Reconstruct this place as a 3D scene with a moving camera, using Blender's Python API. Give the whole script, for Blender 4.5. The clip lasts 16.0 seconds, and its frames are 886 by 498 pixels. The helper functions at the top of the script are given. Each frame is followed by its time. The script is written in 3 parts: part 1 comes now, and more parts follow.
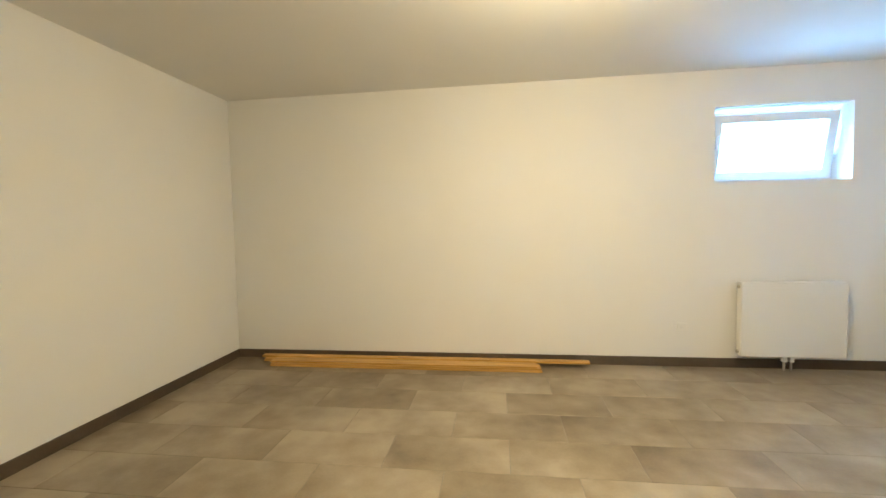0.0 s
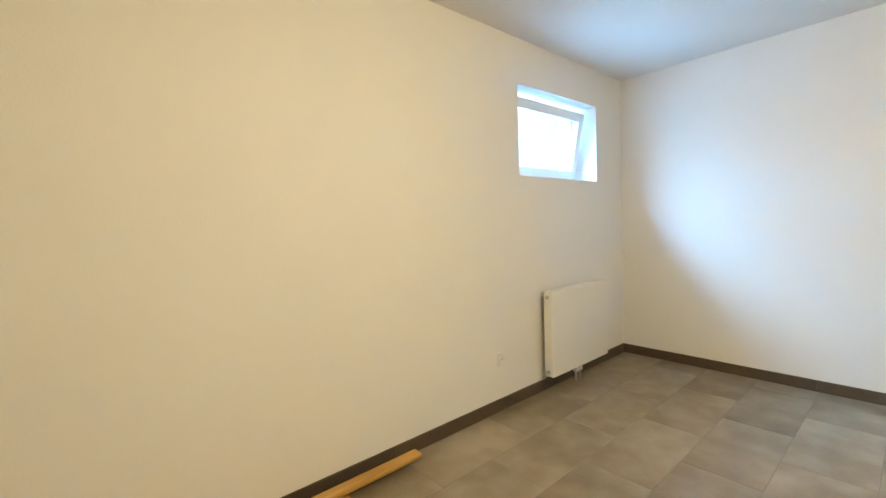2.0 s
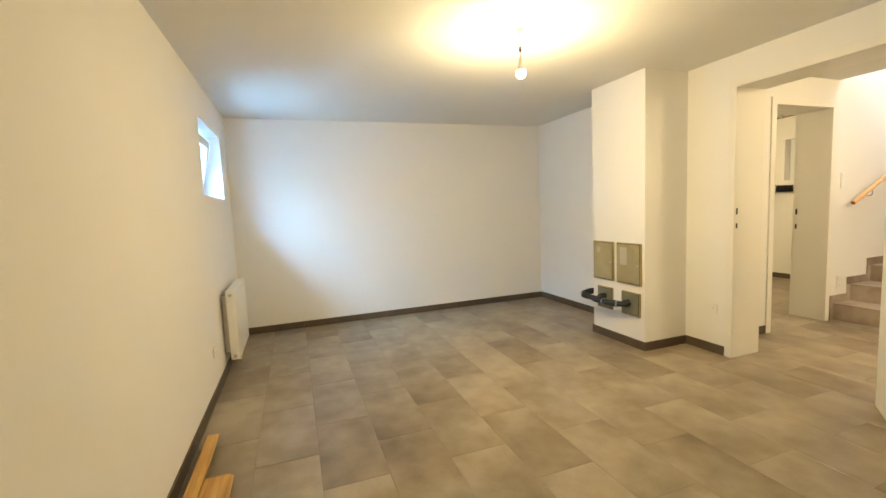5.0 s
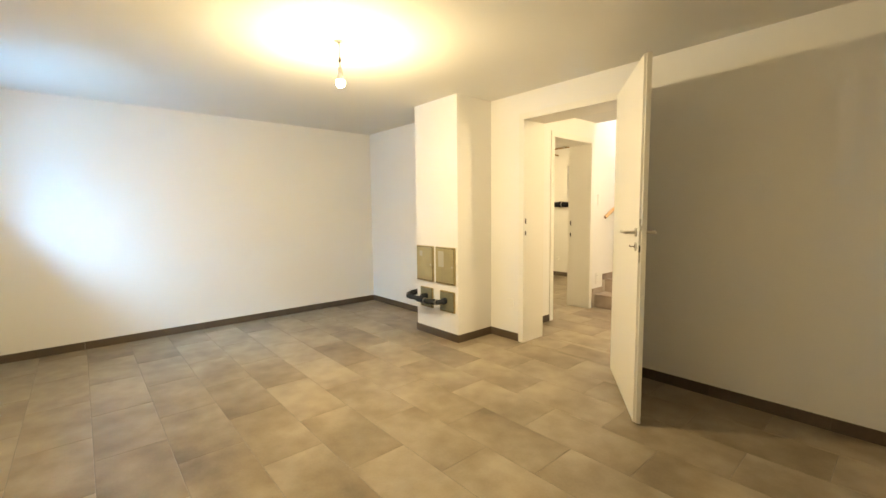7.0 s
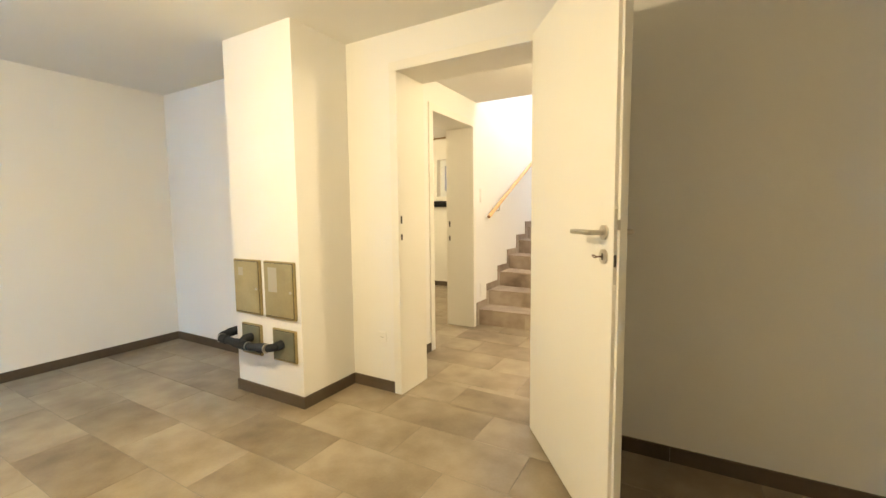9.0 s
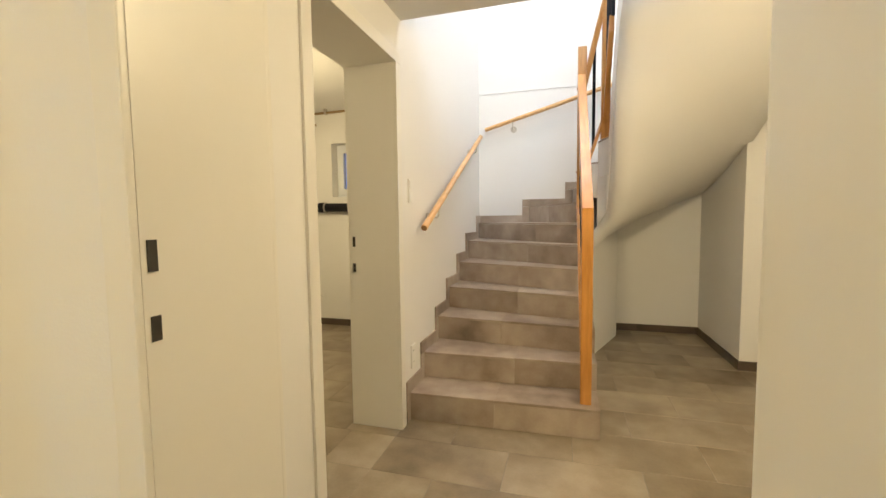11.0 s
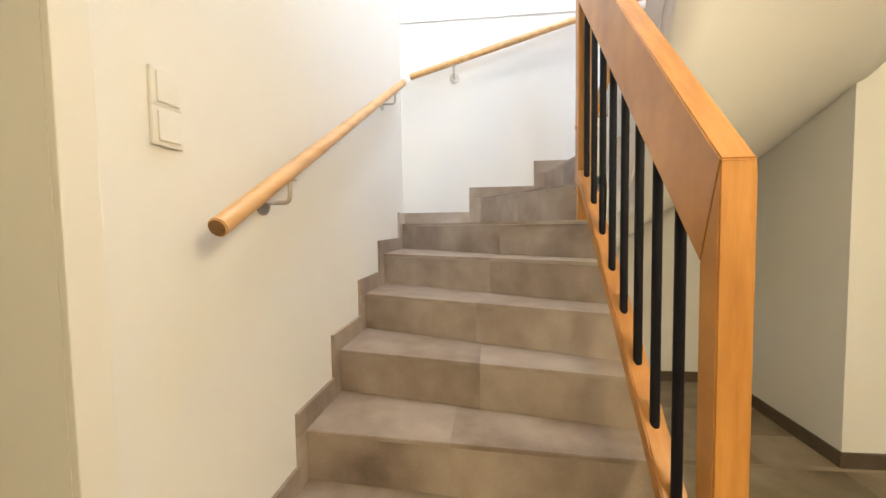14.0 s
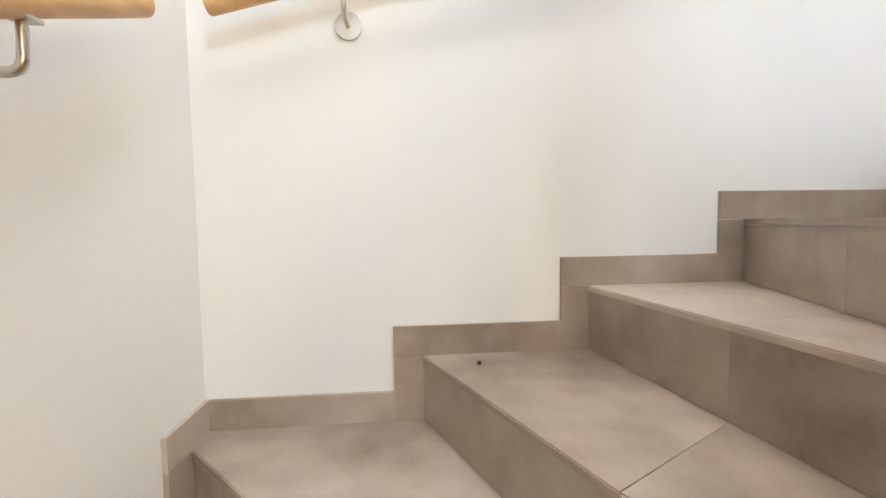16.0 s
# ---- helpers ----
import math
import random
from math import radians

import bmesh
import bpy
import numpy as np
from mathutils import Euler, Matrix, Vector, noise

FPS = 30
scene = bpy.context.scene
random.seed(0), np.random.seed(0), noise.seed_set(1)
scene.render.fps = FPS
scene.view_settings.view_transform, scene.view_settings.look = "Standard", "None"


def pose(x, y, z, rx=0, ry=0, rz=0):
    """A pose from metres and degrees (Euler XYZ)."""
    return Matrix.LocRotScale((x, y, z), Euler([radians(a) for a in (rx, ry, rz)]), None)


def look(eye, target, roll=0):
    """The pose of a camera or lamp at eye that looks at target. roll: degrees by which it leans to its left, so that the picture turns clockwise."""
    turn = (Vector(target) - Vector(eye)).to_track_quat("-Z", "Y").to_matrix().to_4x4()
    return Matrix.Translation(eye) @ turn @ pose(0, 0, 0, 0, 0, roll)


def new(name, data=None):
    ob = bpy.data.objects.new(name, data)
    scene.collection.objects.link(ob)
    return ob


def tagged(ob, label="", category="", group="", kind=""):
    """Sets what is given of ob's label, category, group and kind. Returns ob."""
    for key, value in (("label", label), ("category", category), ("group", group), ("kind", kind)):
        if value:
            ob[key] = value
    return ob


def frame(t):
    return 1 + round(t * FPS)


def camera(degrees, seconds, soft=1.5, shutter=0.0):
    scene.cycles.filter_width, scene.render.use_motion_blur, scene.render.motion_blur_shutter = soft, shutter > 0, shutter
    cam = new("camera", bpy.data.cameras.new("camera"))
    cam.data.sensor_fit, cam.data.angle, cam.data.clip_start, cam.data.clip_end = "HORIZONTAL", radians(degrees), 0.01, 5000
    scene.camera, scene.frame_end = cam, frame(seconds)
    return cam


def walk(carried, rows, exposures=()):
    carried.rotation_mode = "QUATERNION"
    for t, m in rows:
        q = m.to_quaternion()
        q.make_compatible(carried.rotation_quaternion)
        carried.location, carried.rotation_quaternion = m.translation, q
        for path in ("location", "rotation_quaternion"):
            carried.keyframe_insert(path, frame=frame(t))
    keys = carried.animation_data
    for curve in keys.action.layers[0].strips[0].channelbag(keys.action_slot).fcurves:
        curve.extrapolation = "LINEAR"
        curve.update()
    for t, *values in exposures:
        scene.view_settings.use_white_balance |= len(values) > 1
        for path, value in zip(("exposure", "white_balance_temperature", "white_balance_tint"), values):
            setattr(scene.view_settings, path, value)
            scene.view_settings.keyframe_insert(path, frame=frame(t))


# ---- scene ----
cam = camera(93.7, 16.0)
PATH = [
    (0, (0.349, 0.292, 1.219), (0.09, 2.272, 1.102), -1.2),
    (0.5, (0.288, 0.814, 1.131), (0.414, 2.809, 1.055), -1.0),
    (1, (0.217, 1.27, 1.149), (0.724, 3.203, 1.056), -1.5),
    (1.5, (0.095, 1.725, 1.175), (0.982, 3.515, 1.076), -1.9),
    (2, (-0.121, 2.168, 1.195), (1.186, 3.678, 1.083), -2.1),
    (2.5, (-0.331, 2.559, 1.238), (1.292, 3.719, 1.097), -2.3),
    (3, (-0.588, 2.836, 1.297), (1.252, 3.602, 1.121), -2.5),
    (3.5, (-0.889, 3.056, 1.3), (1.073, 3.408, 1.133), -3.1),
    (4, (-1.227, 3.202, 1.313), (0.765, 3.161, 1.145), -3.0),
    (4.5, (-1.46, 3.258, 1.306), (0.495, 2.874, 1.128), -2.9),
    (5, (-1.577, 3.287, 1.317), (0.3, 2.621, 1.126), -2.6),
    (5.2, (-1.633, 3.29, 1.358), (0.204, 2.525, 1.157), -1.8),
    (7.5, (-1.752, 3.149, 1.254), (-0.353, 1.731, 1.079), -1.1),
    (8, (-1.59, 2.959, 1.207), (-0.312, 1.429, 1.034), -1.1),
    (8.5, (-1.274, 2.647, 1.205), (-0.137, 1.011, 1.034), -0.8),
    (9, (-0.87, 2.256, 1.234), (0.118, 0.525, 1.064), -0.6),
    (9.5, (-0.516, 1.776, 1.235), (0.342, -0.023, 1.064), -0.7),
    (11.8, (0.294, 0.053, 1.25), (0.725, -1.897, 1.134), -0.9),
    (12, (0.319, -0.013, 1.232), (0.721, -1.969, 1.125), -1.0),
    (12.5, (0.33, -0.186, 1.215), (0.678, -2.152, 1.108), -1.0),
    (13, (0.339, -0.386, 1.179), (0.635, -2.362, 1.077), -0.9),
    (13.5, (0.382, -0.744, 1.174), (0.63, -2.726, 1.065), -1.0),
    (14, (0.42, -1.21, 1.192), (0.65, -3.193, 1.077), -0.9),
    (14.5, (0.457, -1.772, 1.214), (0.65, -3.759, 1.1), -0.7),
    (15, (0.491, -2.302, 1.327), (0.637, -4.293, 1.208), -0.3),
    (15.5, (0.533, -2.744, 1.462), (0.529, -4.742, 1.379), -0.6),
    (16, (0.53, -3.096, 1.719), (0.357, -5.085, 1.6), -0.9),
]
walk(cam, [(t, look(eye, target, roll)) for t, eye, target, roll in PATH], [
    (0, 0.36, 6000, 10), (1.0, 0.26, 6300, 10), (2.0, 0.1, 6400, 10), (3.5, 0.2, 6450, 10), (4.5, 0.06, 6800, 10), (7.5, 0.42, 6950, 10), (9.0, 0.4, 6650, 10), (9.7, 0.05, 6300, 10),
    (11.8, -0.22, 6500, 10), (13.5, -0.05, 6300, 10), (14.5, 0.15, 6100, 10), (15.2, 0.22, 6250, 10), (16, -0.05, 6400, 10)])

# ---- world, lamps ----
world = bpy.data.worlds.new("sky")
scene.world = world
world.use_nodes = True
wn = world.node_tree.nodes
sky = wn.new("ShaderNodeTexSky")
sky.sky_type, sky.sun_disc = "NISHITA", False
sky.sun_elevation, sky.sun_rotation = radians(40), radians(200)
wn["Background"].inputs[1].default_value = 0.12
world.node_tree.links.new(sky.outputs[0], wn["Background"].inputs[0])

WARM = (1.0, 0.79, 0.44)
DAY = (0.26, 0.59, 1.0)


def point_lamp(name, place, watts, colour, radius):
    data = bpy.data.lights.new(name, "POINT")
    data.energy, data.color, data.shadow_soft_size = watts, colour, radius
    ob = new(name, data)
    ob.location = place
    return ob


def area_lamp(name, m, watts, colour, w, h):
    data = bpy.data.lights.new(name, "AREA")
    data.shape, data.size, data.size_y = "RECTANGLE", w, h
    data.energy, data.color = watts, colour
    ob = new(name, data)
    ob.matrix_world = m
    return ob


point_lamp("bulb_light_cellar", (0.78, 1.88, 2.125), 64, WARM, 0.032)
dome = area_lamp("bulb_dome_light", look((0.78, 1.88, 2.12), (0.78, 1.8801, 0.0)), 14, WARM, 0.05, 0.05)
dome.data.shape = "DISK"
point_lamp("bulb_light_store", (2.46, -2.05, 2.045), 54, WARM, 0.032)
point_lamp("corridor_light", (-0.75, -0.95, 2.20), 64, (1.0, 0.80, 0.47), 0.12)
point_lamp("landing_light", (-0.1, -2.9, 4.95), 106, (1.0, 0.96, 0.93), 0.2)
area_lamp("window_daylight", look((2.0, 5.0, 3.05), (2.75, 4.05, 1.8)), 560, DAY, 2.6, 0.9)
area_lamp("window_skylight", look((1.95, 4.8, 2.5), (2.95, 3.7, 1.75)), 235, DAY, 1.9, 0.6)
# added fill: stands in for daylight bounced up at the window onto the ceiling
area_lamp("window_bounce_fill", look((2.5, 4.42, 1.68), (3.3, 2.6, 2.15)), 17, DAY, 0.9, 0.2)
area_lamp("landing_daylight", look((-0.6, -0.42, 4.1), (0.4, -3.6, 1.4)), 72, (0.74, 0.86, 1.0), 1.2, 1.2)


# ---- materials ----
def material(name, colour, rough=0.6, metal=0.0, spread=0.06, scale=3.0, fine=60.0, bump=0.1, tint=None, per_object=0.0, stretch=(1, 1, 1), gloss=0.5, bump_size=0.002):
    """Colour varied at two scales, with fine relief."""
    m = bpy.data.materials.new(name)
    m.use_nodes = True
    t = m.node_tree
    n, link = t.nodes, t.links.new
    b = n["Principled BSDF"]
    b.inputs["Roughness"].default_value = rough
    b.inputs["Metallic"].default_value = metal
    b.inputs["Specular IOR Level"].default_value = gloss
    co = n.new("ShaderNodeTexCoord")
    mp = n.new("ShaderNodeMapping")
    mp.inputs["Scale"].default_value = stretch
    link(co.outputs["Object"], mp.inputs["Vector"])
    vec = mp.outputs["Vector"]
    if per_object:
        info = n.new("ShaderNodeObjectInfo")
        mul = n.new("ShaderNodeVectorMath")
        mul.operation = "MULTIPLY_ADD"
        link(info.outputs["Random"], mul.inputs[0])
        mul.inputs[1].default_value = (37, 19, 53)
        link(vec, mul.inputs[2])
        vec = mul.outputs[0]
    big, small = n.new("ShaderNodeTexNoise"), n.new("ShaderNodeTexNoise")
    for node, sc, det in ((big, scale, 5), (small, fine, 4)):
        node.inputs["Scale"].default_value = sc
        node.inputs["Detail"].default_value = det
        link(vec, node.inputs["Vector"])
    ramp = n.new("ShaderNodeValToRGB")
    ramp.color_ramp.elements[0].position, ramp.color_ramp.elements[1].position = 0.3, 0.7
    c = Vector(colour)
    other = Vector(tint) if tint else c
    ramp.color_ramp.elements[0].color = (*(c * (1 - spread)), 1)
    ramp.color_ramp.elements[1].color = (*(other * (1 + spread)), 1)
    link(big.outputs["Fac"], ramp.inputs["Fac"])
    hue = n.new("ShaderNodeHueSaturation")
    link(ramp.outputs["Color"], hue.inputs["Color"])
    val = n.new("ShaderNodeMath")
    val.operation = "MULTIPLY_ADD"
    link(small.outputs["Fac"], val.inputs[0])
    val.inputs[1].default_value, val.inputs[2].default_value = spread * 1.5, 1 - spread * 0.75
    last = val.outputs[0]
    if per_object:
        vary = n.new("ShaderNodeMath")
        vary.operation = "MULTIPLY_ADD"
        link(info.outputs["Random"], vary.inputs[0])
        vary.inputs[1].default_value, vary.inputs[2].default_value = per_object, 1 - per_object / 2
        both = n.new("ShaderNodeMath")
        both.operation = "MULTIPLY"
        link(vary.outputs[0], both.inputs[0])
        link(last, both.inputs[1])
        last = both.outputs[0]
    link(last, hue.inputs["Value"])
    link(hue.outputs["Color"], b.inputs["Base Color"])
    bp = n.new("ShaderNodeBump")
    bp.inputs["Strength"].default_value = bump
    bp.inputs["Distance"].default_value = bump_size
    link(small.outputs["Fac"], bp.inputs["Height"])
    link(bp.outputs["Normal"], b.inputs["Normal"])
    return m


def stoneware(name, dark, middle, light, rough, scale, per_object):
    """Cloudy glazed tile: broad clouds, brushed smudges and fine grain, other on every tile."""
    m = bpy.data.materials.new(name)
    m.use_nodes = True
    n, link = m.node_tree.nodes, m.node_tree.links.new
    b = n["Principled BSDF"]
    co, info, move = n.new("ShaderNodeTexCoord"), n.new("ShaderNodeObjectInfo"), n.new("ShaderNodeVectorMath")
    move.operation = "MULTIPLY_ADD"
    link(info.outputs["Random"], move.inputs[0])
    move.inputs[1].default_value = (37, 19, 53)
    link(co.outputs["Object"], move.inputs[2])

    def noise(sc, detail, warp):
        node = n.new("ShaderNodeTexNoise")
        node.inputs["Scale"].default_value, node.inputs["Detail"].default_value, node.inputs["Distortion"].default_value = sc, detail, warp
        link(move.outputs[0], node.inputs["Vector"])
        return node.outputs["Fac"]

    def sums(a, k, c):
        node = n.new("ShaderNodeMath")
        node.operation = "MULTIPLY_ADD"
        link(a, node.inputs[0])
        node.inputs[1].default_value = k
        if isinstance(c, float):
            node.inputs[2].default_value = c
        else:
            link(c, node.inputs[2])
        return node.outputs[0]

    clouds, smudge, grain = noise(scale, 3, 0.0), noise(scale * 4, 4, 0.0), noise(70, 4, 0.0)
    level = sums(grain, 0.10, sums(smudge, 0.24, sums(clouds, 0.80, sums(info.outputs["Random"], per_object, -0.06 - per_object / 2))))
    ramp = n.new("ShaderNodeValToRGB")
    e = ramp.color_ramp.elements
    e[0].position, e[0].color = 0.22, (*dark, 1)
    e[1].position, e[1].color = 0.72, (*light, 1)
    e.new(0.48).color = (*middle, 1)
    link(level, ramp.inputs["Fac"])
    link(ramp.outputs["Color"], b.inputs["Base Color"])
    b.inputs["Roughness"].default_value = rough
    bump = n.new("ShaderNodeBump")
    bump.inputs["Strength"].default_value, bump.inputs["Distance"].default_value = 0.12, 0.002
    link(grain, bump.inputs["Height"])
    link(bump.outputs["Normal"], b.inputs["Normal"])
    return m


def glowing(name, colour, strength):
    m = bpy.data.materials.new(name)
    m.use_nodes = True
    b = m.node_tree.nodes["Principled BSDF"]
    b.inputs["Base Color"].default_value = (*colour, 1)
    b.inputs["Emission Color"].default_value = (*colour, 1)
    b.inputs["Emission Strength"].default_value = strength
    return m


PLASTER = material("white_plaster", (0.80, 0.79, 0.77), 0.85, spread=0.015, scale=1.2, fine=140, bump=0.25, gloss=0.2)
ROUGH_CEILING = material("ceiling_paint", (0.78, 0.77, 0.75), 0.9, spread=0.015, scale=1.5, fine=90, bump=0.2, gloss=0.2)
TILE = stoneware("taupe_stoneware", (0.115, 0.083, 0.050), (0.24, 0.192, 0.132), (0.37, 0.31, 0.232), 0.32, 1.9, 0.15)
STEP_TILE = stoneware("step_stoneware", (0.15, 0.108, 0.080), (0.34, 0.272, 0.218), (0.48, 0.41, 0.345), 0.42, 2.3, 0.14)
SKIRT = material("skirting_stoneware", (0.085, 0.062, 0.043), 0.5, spread=0.22, scale=4, fine=50, bump=0.1, per_object=0.15)
GROUT = material("grout", (0.24, 0.215, 0.185), 0.9, spread=0.08, scale=6, fine=120)
FRAME = material("cream_lacquer", (0.79, 0.77, 0.72), 0.35, spread=0.01, scale=1.0, fine=30, bump=0.03)
PVC = material("white_pvc", (0.78, 0.80, 0.82), 0.35, spread=0.01, scale=1.0, fine=20, bump=0.03)
ENAMEL = material("radiator_enamel", (0.80, 0.79, 0.76), 0.3, spread=0.01, scale=1.0, fine=30, bump=0.03)
STEEL = material("brushed_steel", (0.55, 0.52, 0.47), 0.32, 1.0, spread=0.05, scale=12, fine=200, bump=0.05)
DARK_STEEL = material("dark_slot", (0.04, 0.035, 0.03), 0.6, 0.3)
BLACK = material("black_painted_steel", (0.006, 0.006, 0.010), 0.55, spread=0.1, scale=9, fine=90, bump=0.05, gloss=0.2)
PIPE = material("black_foam_lagging", (0.011, 0.015, 0.024), 0.7, spread=0.25, scale=14, fine=120, bump=0.5)
WOOD = material("lacquered_beech", (0.45, 0.19, 0.034), 0.36, spread=0.1, scale=5, fine=34, bump=0.06, tint=(0.52, 0.245, 0.055), stretch=(9, 1.2, 1.2))
RAILWOOD = material("turned_beech", (0.62, 0.36, 0.15), 0.4, spread=0.09, scale=5, fine=34, bump=0.06, tint=(0.68, 0.43, 0.2), stretch=(5, 0.6, 5))
BOARD = material("oak_board", (0.42, 0.225, 0.04), 0.4, spread=0.18, scale=4, fine=40, bump=0.08, tint=(0.58, 0.34, 0.10), per_object=0.2, stretch=(0.5, 8, 8))
HATCH = material("olive_metal_hatch", (0.37, 0.315, 0.175), 0.3, 0.25, spread=0.14, scale=5, fine=60, bump=0.06)
HATCH_RIM = material("olive_hatch_rim", (0.34, 0.27, 0.13), 0.4, 0.25, spread=0.1, scale=7, fine=60, bump=0.06)
PLATE = material("old_metal_plate", (0.20, 0.195, 0.13), 0.5, 0.3, spread=0.12, scale=8, fine=70, bump=0.1)
PAPER = material("pale_paper", (0.47, 0.44, 0.36), 0.7, spread=0.03)
PLASTIC = material("white_switch_plastic", (0.80, 0.79, 0.76), 0.4, spread=0.01, bump=0.02)
BRASS = material("tarnished_copper", (0.36, 0.25, 0.13), 0.45, 0.8, spread=0.2, scale=12)
END_GRAIN = material("end_grain", (0.22, 0.105, 0.03), 0.6, spread=0.2, scale=30, fine=120, bump=0.1)
KEY_STEEL = material("dull_key_steel", (0.16, 0.10, 0.07), 0.4, 0.9)
TAN_CABLE = material("tan_cable", (0.20, 0.15, 0.085), 0.6, spread=0.15, scale=20)
CABLE = material("grey_cable", (0.035, 0.026, 0.03), 0.6, spread=0.2, scale=20)
PALE_CABLE = material("pale_cable", (0.42, 0.36, 0.25), 0.6, spread=0.1, scale=20)
YELLOW = material("yellow_wire_cap", (0.45, 0.34, 0.04), 0.5)
BULB = glowing("lit_bulb", (1.0, 0.80, 0.50), 22)
DAYLIGHT = glowing("daylight_backdrop", (0.74, 0.97, 1.0), 0.95)
GLASS = bpy.data.materials.new("window_glass")
GLASS.use_nodes = True
gb = GLASS.node_tree.nodes["Principled BSDF"]
gb.inputs["Transmission Weight"].default_value, gb.inputs["Roughness"].default_value, gb.inputs["IOR"].default_value = 1.0, 0.0, 1.45


# ---- mesh helpers ----
def block(bm, x0, y0, z0, x1, y1, z1, m=None, bevel=0.0):
    made = bmesh.ops.create_cube(bm, size=1.0)["verts"]
    place = Matrix.Translation(((x0 + x1) / 2, (y0 + y1) / 2, (z0 + z1) / 2)) @ Matrix.Diagonal((abs(x1 - x0), abs(y1 - y0), abs(z1 - z0), 1))
    bmesh.ops.transform(bm, matrix=(m @ place) if m else place, verts=made)
    if bevel:
        edges = list({e for v in made for e in v.link_edges})
        bmesh.ops.bevel(bm, geom=edges, offset=bevel, segments=2, affect="EDGES", profile=0.6)
    return bm


def box(*a, m=None, bevel=0.0):
    return block(bmesh.new(), *a, m=m, bevel=bevel)


def rod(bm, a, b, r, seg=16, r2=None):
    a, b = Vector(a), Vector(b)
    turn = (b - a).to_track_quat("Z", "Y").to_matrix().to_4x4()
    bmesh.ops.create_cone(bm, cap_ends=True, segments=seg, radius1=r, radius2=r if r2 is None else r2, depth=(b - a).length, matrix=Matrix.Translation((a + b) / 2) @ turn)
    return bm


def tube(bm, path, r, seg=12):
    """A round pipe along points, mitred at the bends."""
    pts = [Vector(p) for p in path]
    rings, up = [], None
    for i, p in enumerate(pts):
        d = ((pts[min(i + 1, len(pts) - 1)] - p).normalized() + (p - pts[max(i - 1, 0)]).normalized()).normalized()
        if up is None:
            up = d.orthogonal().normalized()
        up = (up - d * up.dot(d)).normalized()
        side = d.cross(up)
        rings.append([bm.verts.new(p + r * (math.cos(2 * math.pi * k / seg) * up + math.sin(2 * math.pi * k / seg) * side)) for k in range(seg)])
    for a, b in zip(rings, rings[1:]):
        for k in range(seg):
            bm.faces.new((a[k], a[(k + 1) % seg], b[(k + 1) % seg], b[k]))
    bm.faces.new(rings[0][::-1])
    bm.faces.new(rings[-1])
    return bm


def bent(points, radius=0.05, steps=5):
    """Rounds the corners of a line of points."""
    pts = [Vector(p) for p in points]
    out = [pts[0]]
    for a, p, b in zip(pts, pts[1:], pts[2:]):
        u, v = (a - p), (b - p)
        k = min(radius, u.length * 0.48, v.length * 0.48)
        s, e = p + u.normalized() * k, p + v.normalized() * k
        for i in range(steps + 1):
            f = i / steps
            out.append((1 - f) ** 2 * s + 2 * f * (1 - f) * p + f * f * e)
    return out + [pts[-1]]


def prism(bm, outline, low, high):
    """A solid between two heights over an outline of (x, y)."""
    bot = [bm.verts.new((x, y, low)) for x, y in outline]
    top = [bm.verts.new((x, y, high)) for x, y in outline]
    bm.faces.new(bot[::-1])
    bm.faces.new(top)
    for i in range(len(outline)):
        j = (i + 1) % len(outline)
        bm.faces.new((bot[i], bot[j], top[j], top[i]))
    return bm


def hexa(bm, low, high):
    """A solid between two matching rings of four points."""
    a = [bm.verts.new(p) for p in low]
    b = [bm.verts.new(p) for p in high]
    bm.faces.new(a[::-1])
    bm.faces.new(b)
    for i in range(4):
        bm.faces.new((a[i], a[(i + 1) % 4], b[(i + 1) % 4], b[i]))
    return bm


def link_mesh(name, bm, mat, smooth=False):
    bmesh.ops.recalc_face_normals(bm, faces=bm.faces)
    me = bpy.data.meshes.new(name)
    bm.to_mesh(me)
    bm.free()
    me.materials.append(mat)
    if smooth:
        me.shade_smooth()
        me.set_sharp_from_angle(angle=radians(40))
    return new(name, me)


def part(name, bm, mat, parent, label="", smooth=False):
    ob = link_mesh(name, bm, mat, smooth)
    ob.parent = parent
    if label:
        ob["label"] = label
    return ob


def setting(name, bm, mat, label="", category="", smooth=False):
    return tagged(link_mesh(name, bm, mat, smooth), label, category, kind="structure")


def thing(name, label, category, group=""):
    return tagged(new(name), label, category, group)


# ---- plan ----
WX0, WX1, WY1, CEIL = -2.11, 3.515, 3.92, 2.40
DOOR_L, DOOR_R, DOOR_H = -0.18, 0.745, 2.15
HALL_X0, HALL_X1, HALL_Y0, HALL_Y1 = -2.10, 1.05, -3.345, -0.30
B_X0, B_X1, B_Y0 = 1.33, 3.76, -3.88
WELL_Y = -1.86
BACK = -4.18
ALC = -4.43
TOP = 5.2
R = 0.172

bm = box(WX0 - 0.3, WY1, -0.1, 2.09, WY1 + 0.36, CEIL + 0.3)
block(bm, 3.085, WY1, -0.1, WX1 + 0.3, WY1 + 0.36, CEIL + 0.3)
block(bm, 2.09, WY1, -0.1, 3.085, WY1 + 0.36, 1.51)
block(bm, 2.09, WY1, 2.11, 3.085, WY1 + 0.36, CEIL + 0.3)
setting("wall_north", bm, PLASTER, "white plastered cellar wall with a small window", "wall")
setting("wall_east", box(WX1, -0.3, -0.1, WX1 + 0.3, WY1, CEIL + 0.3), PLASTER, "white plastered cellar wall", "wall")
setting("wall_west", box(WX0 - 0.3, -0.3, -0.1, WX0, WY1, CEIL + 0.3), PLASTER, "white plastered cellar wall", "wall")
bm = box(WX0, -0.3, -0.1, DOOR_L - 0.03, 0, CEIL)
block(bm, DOOR_R + 0.03, -0.3, -0.1, WX1, 0, CEIL)
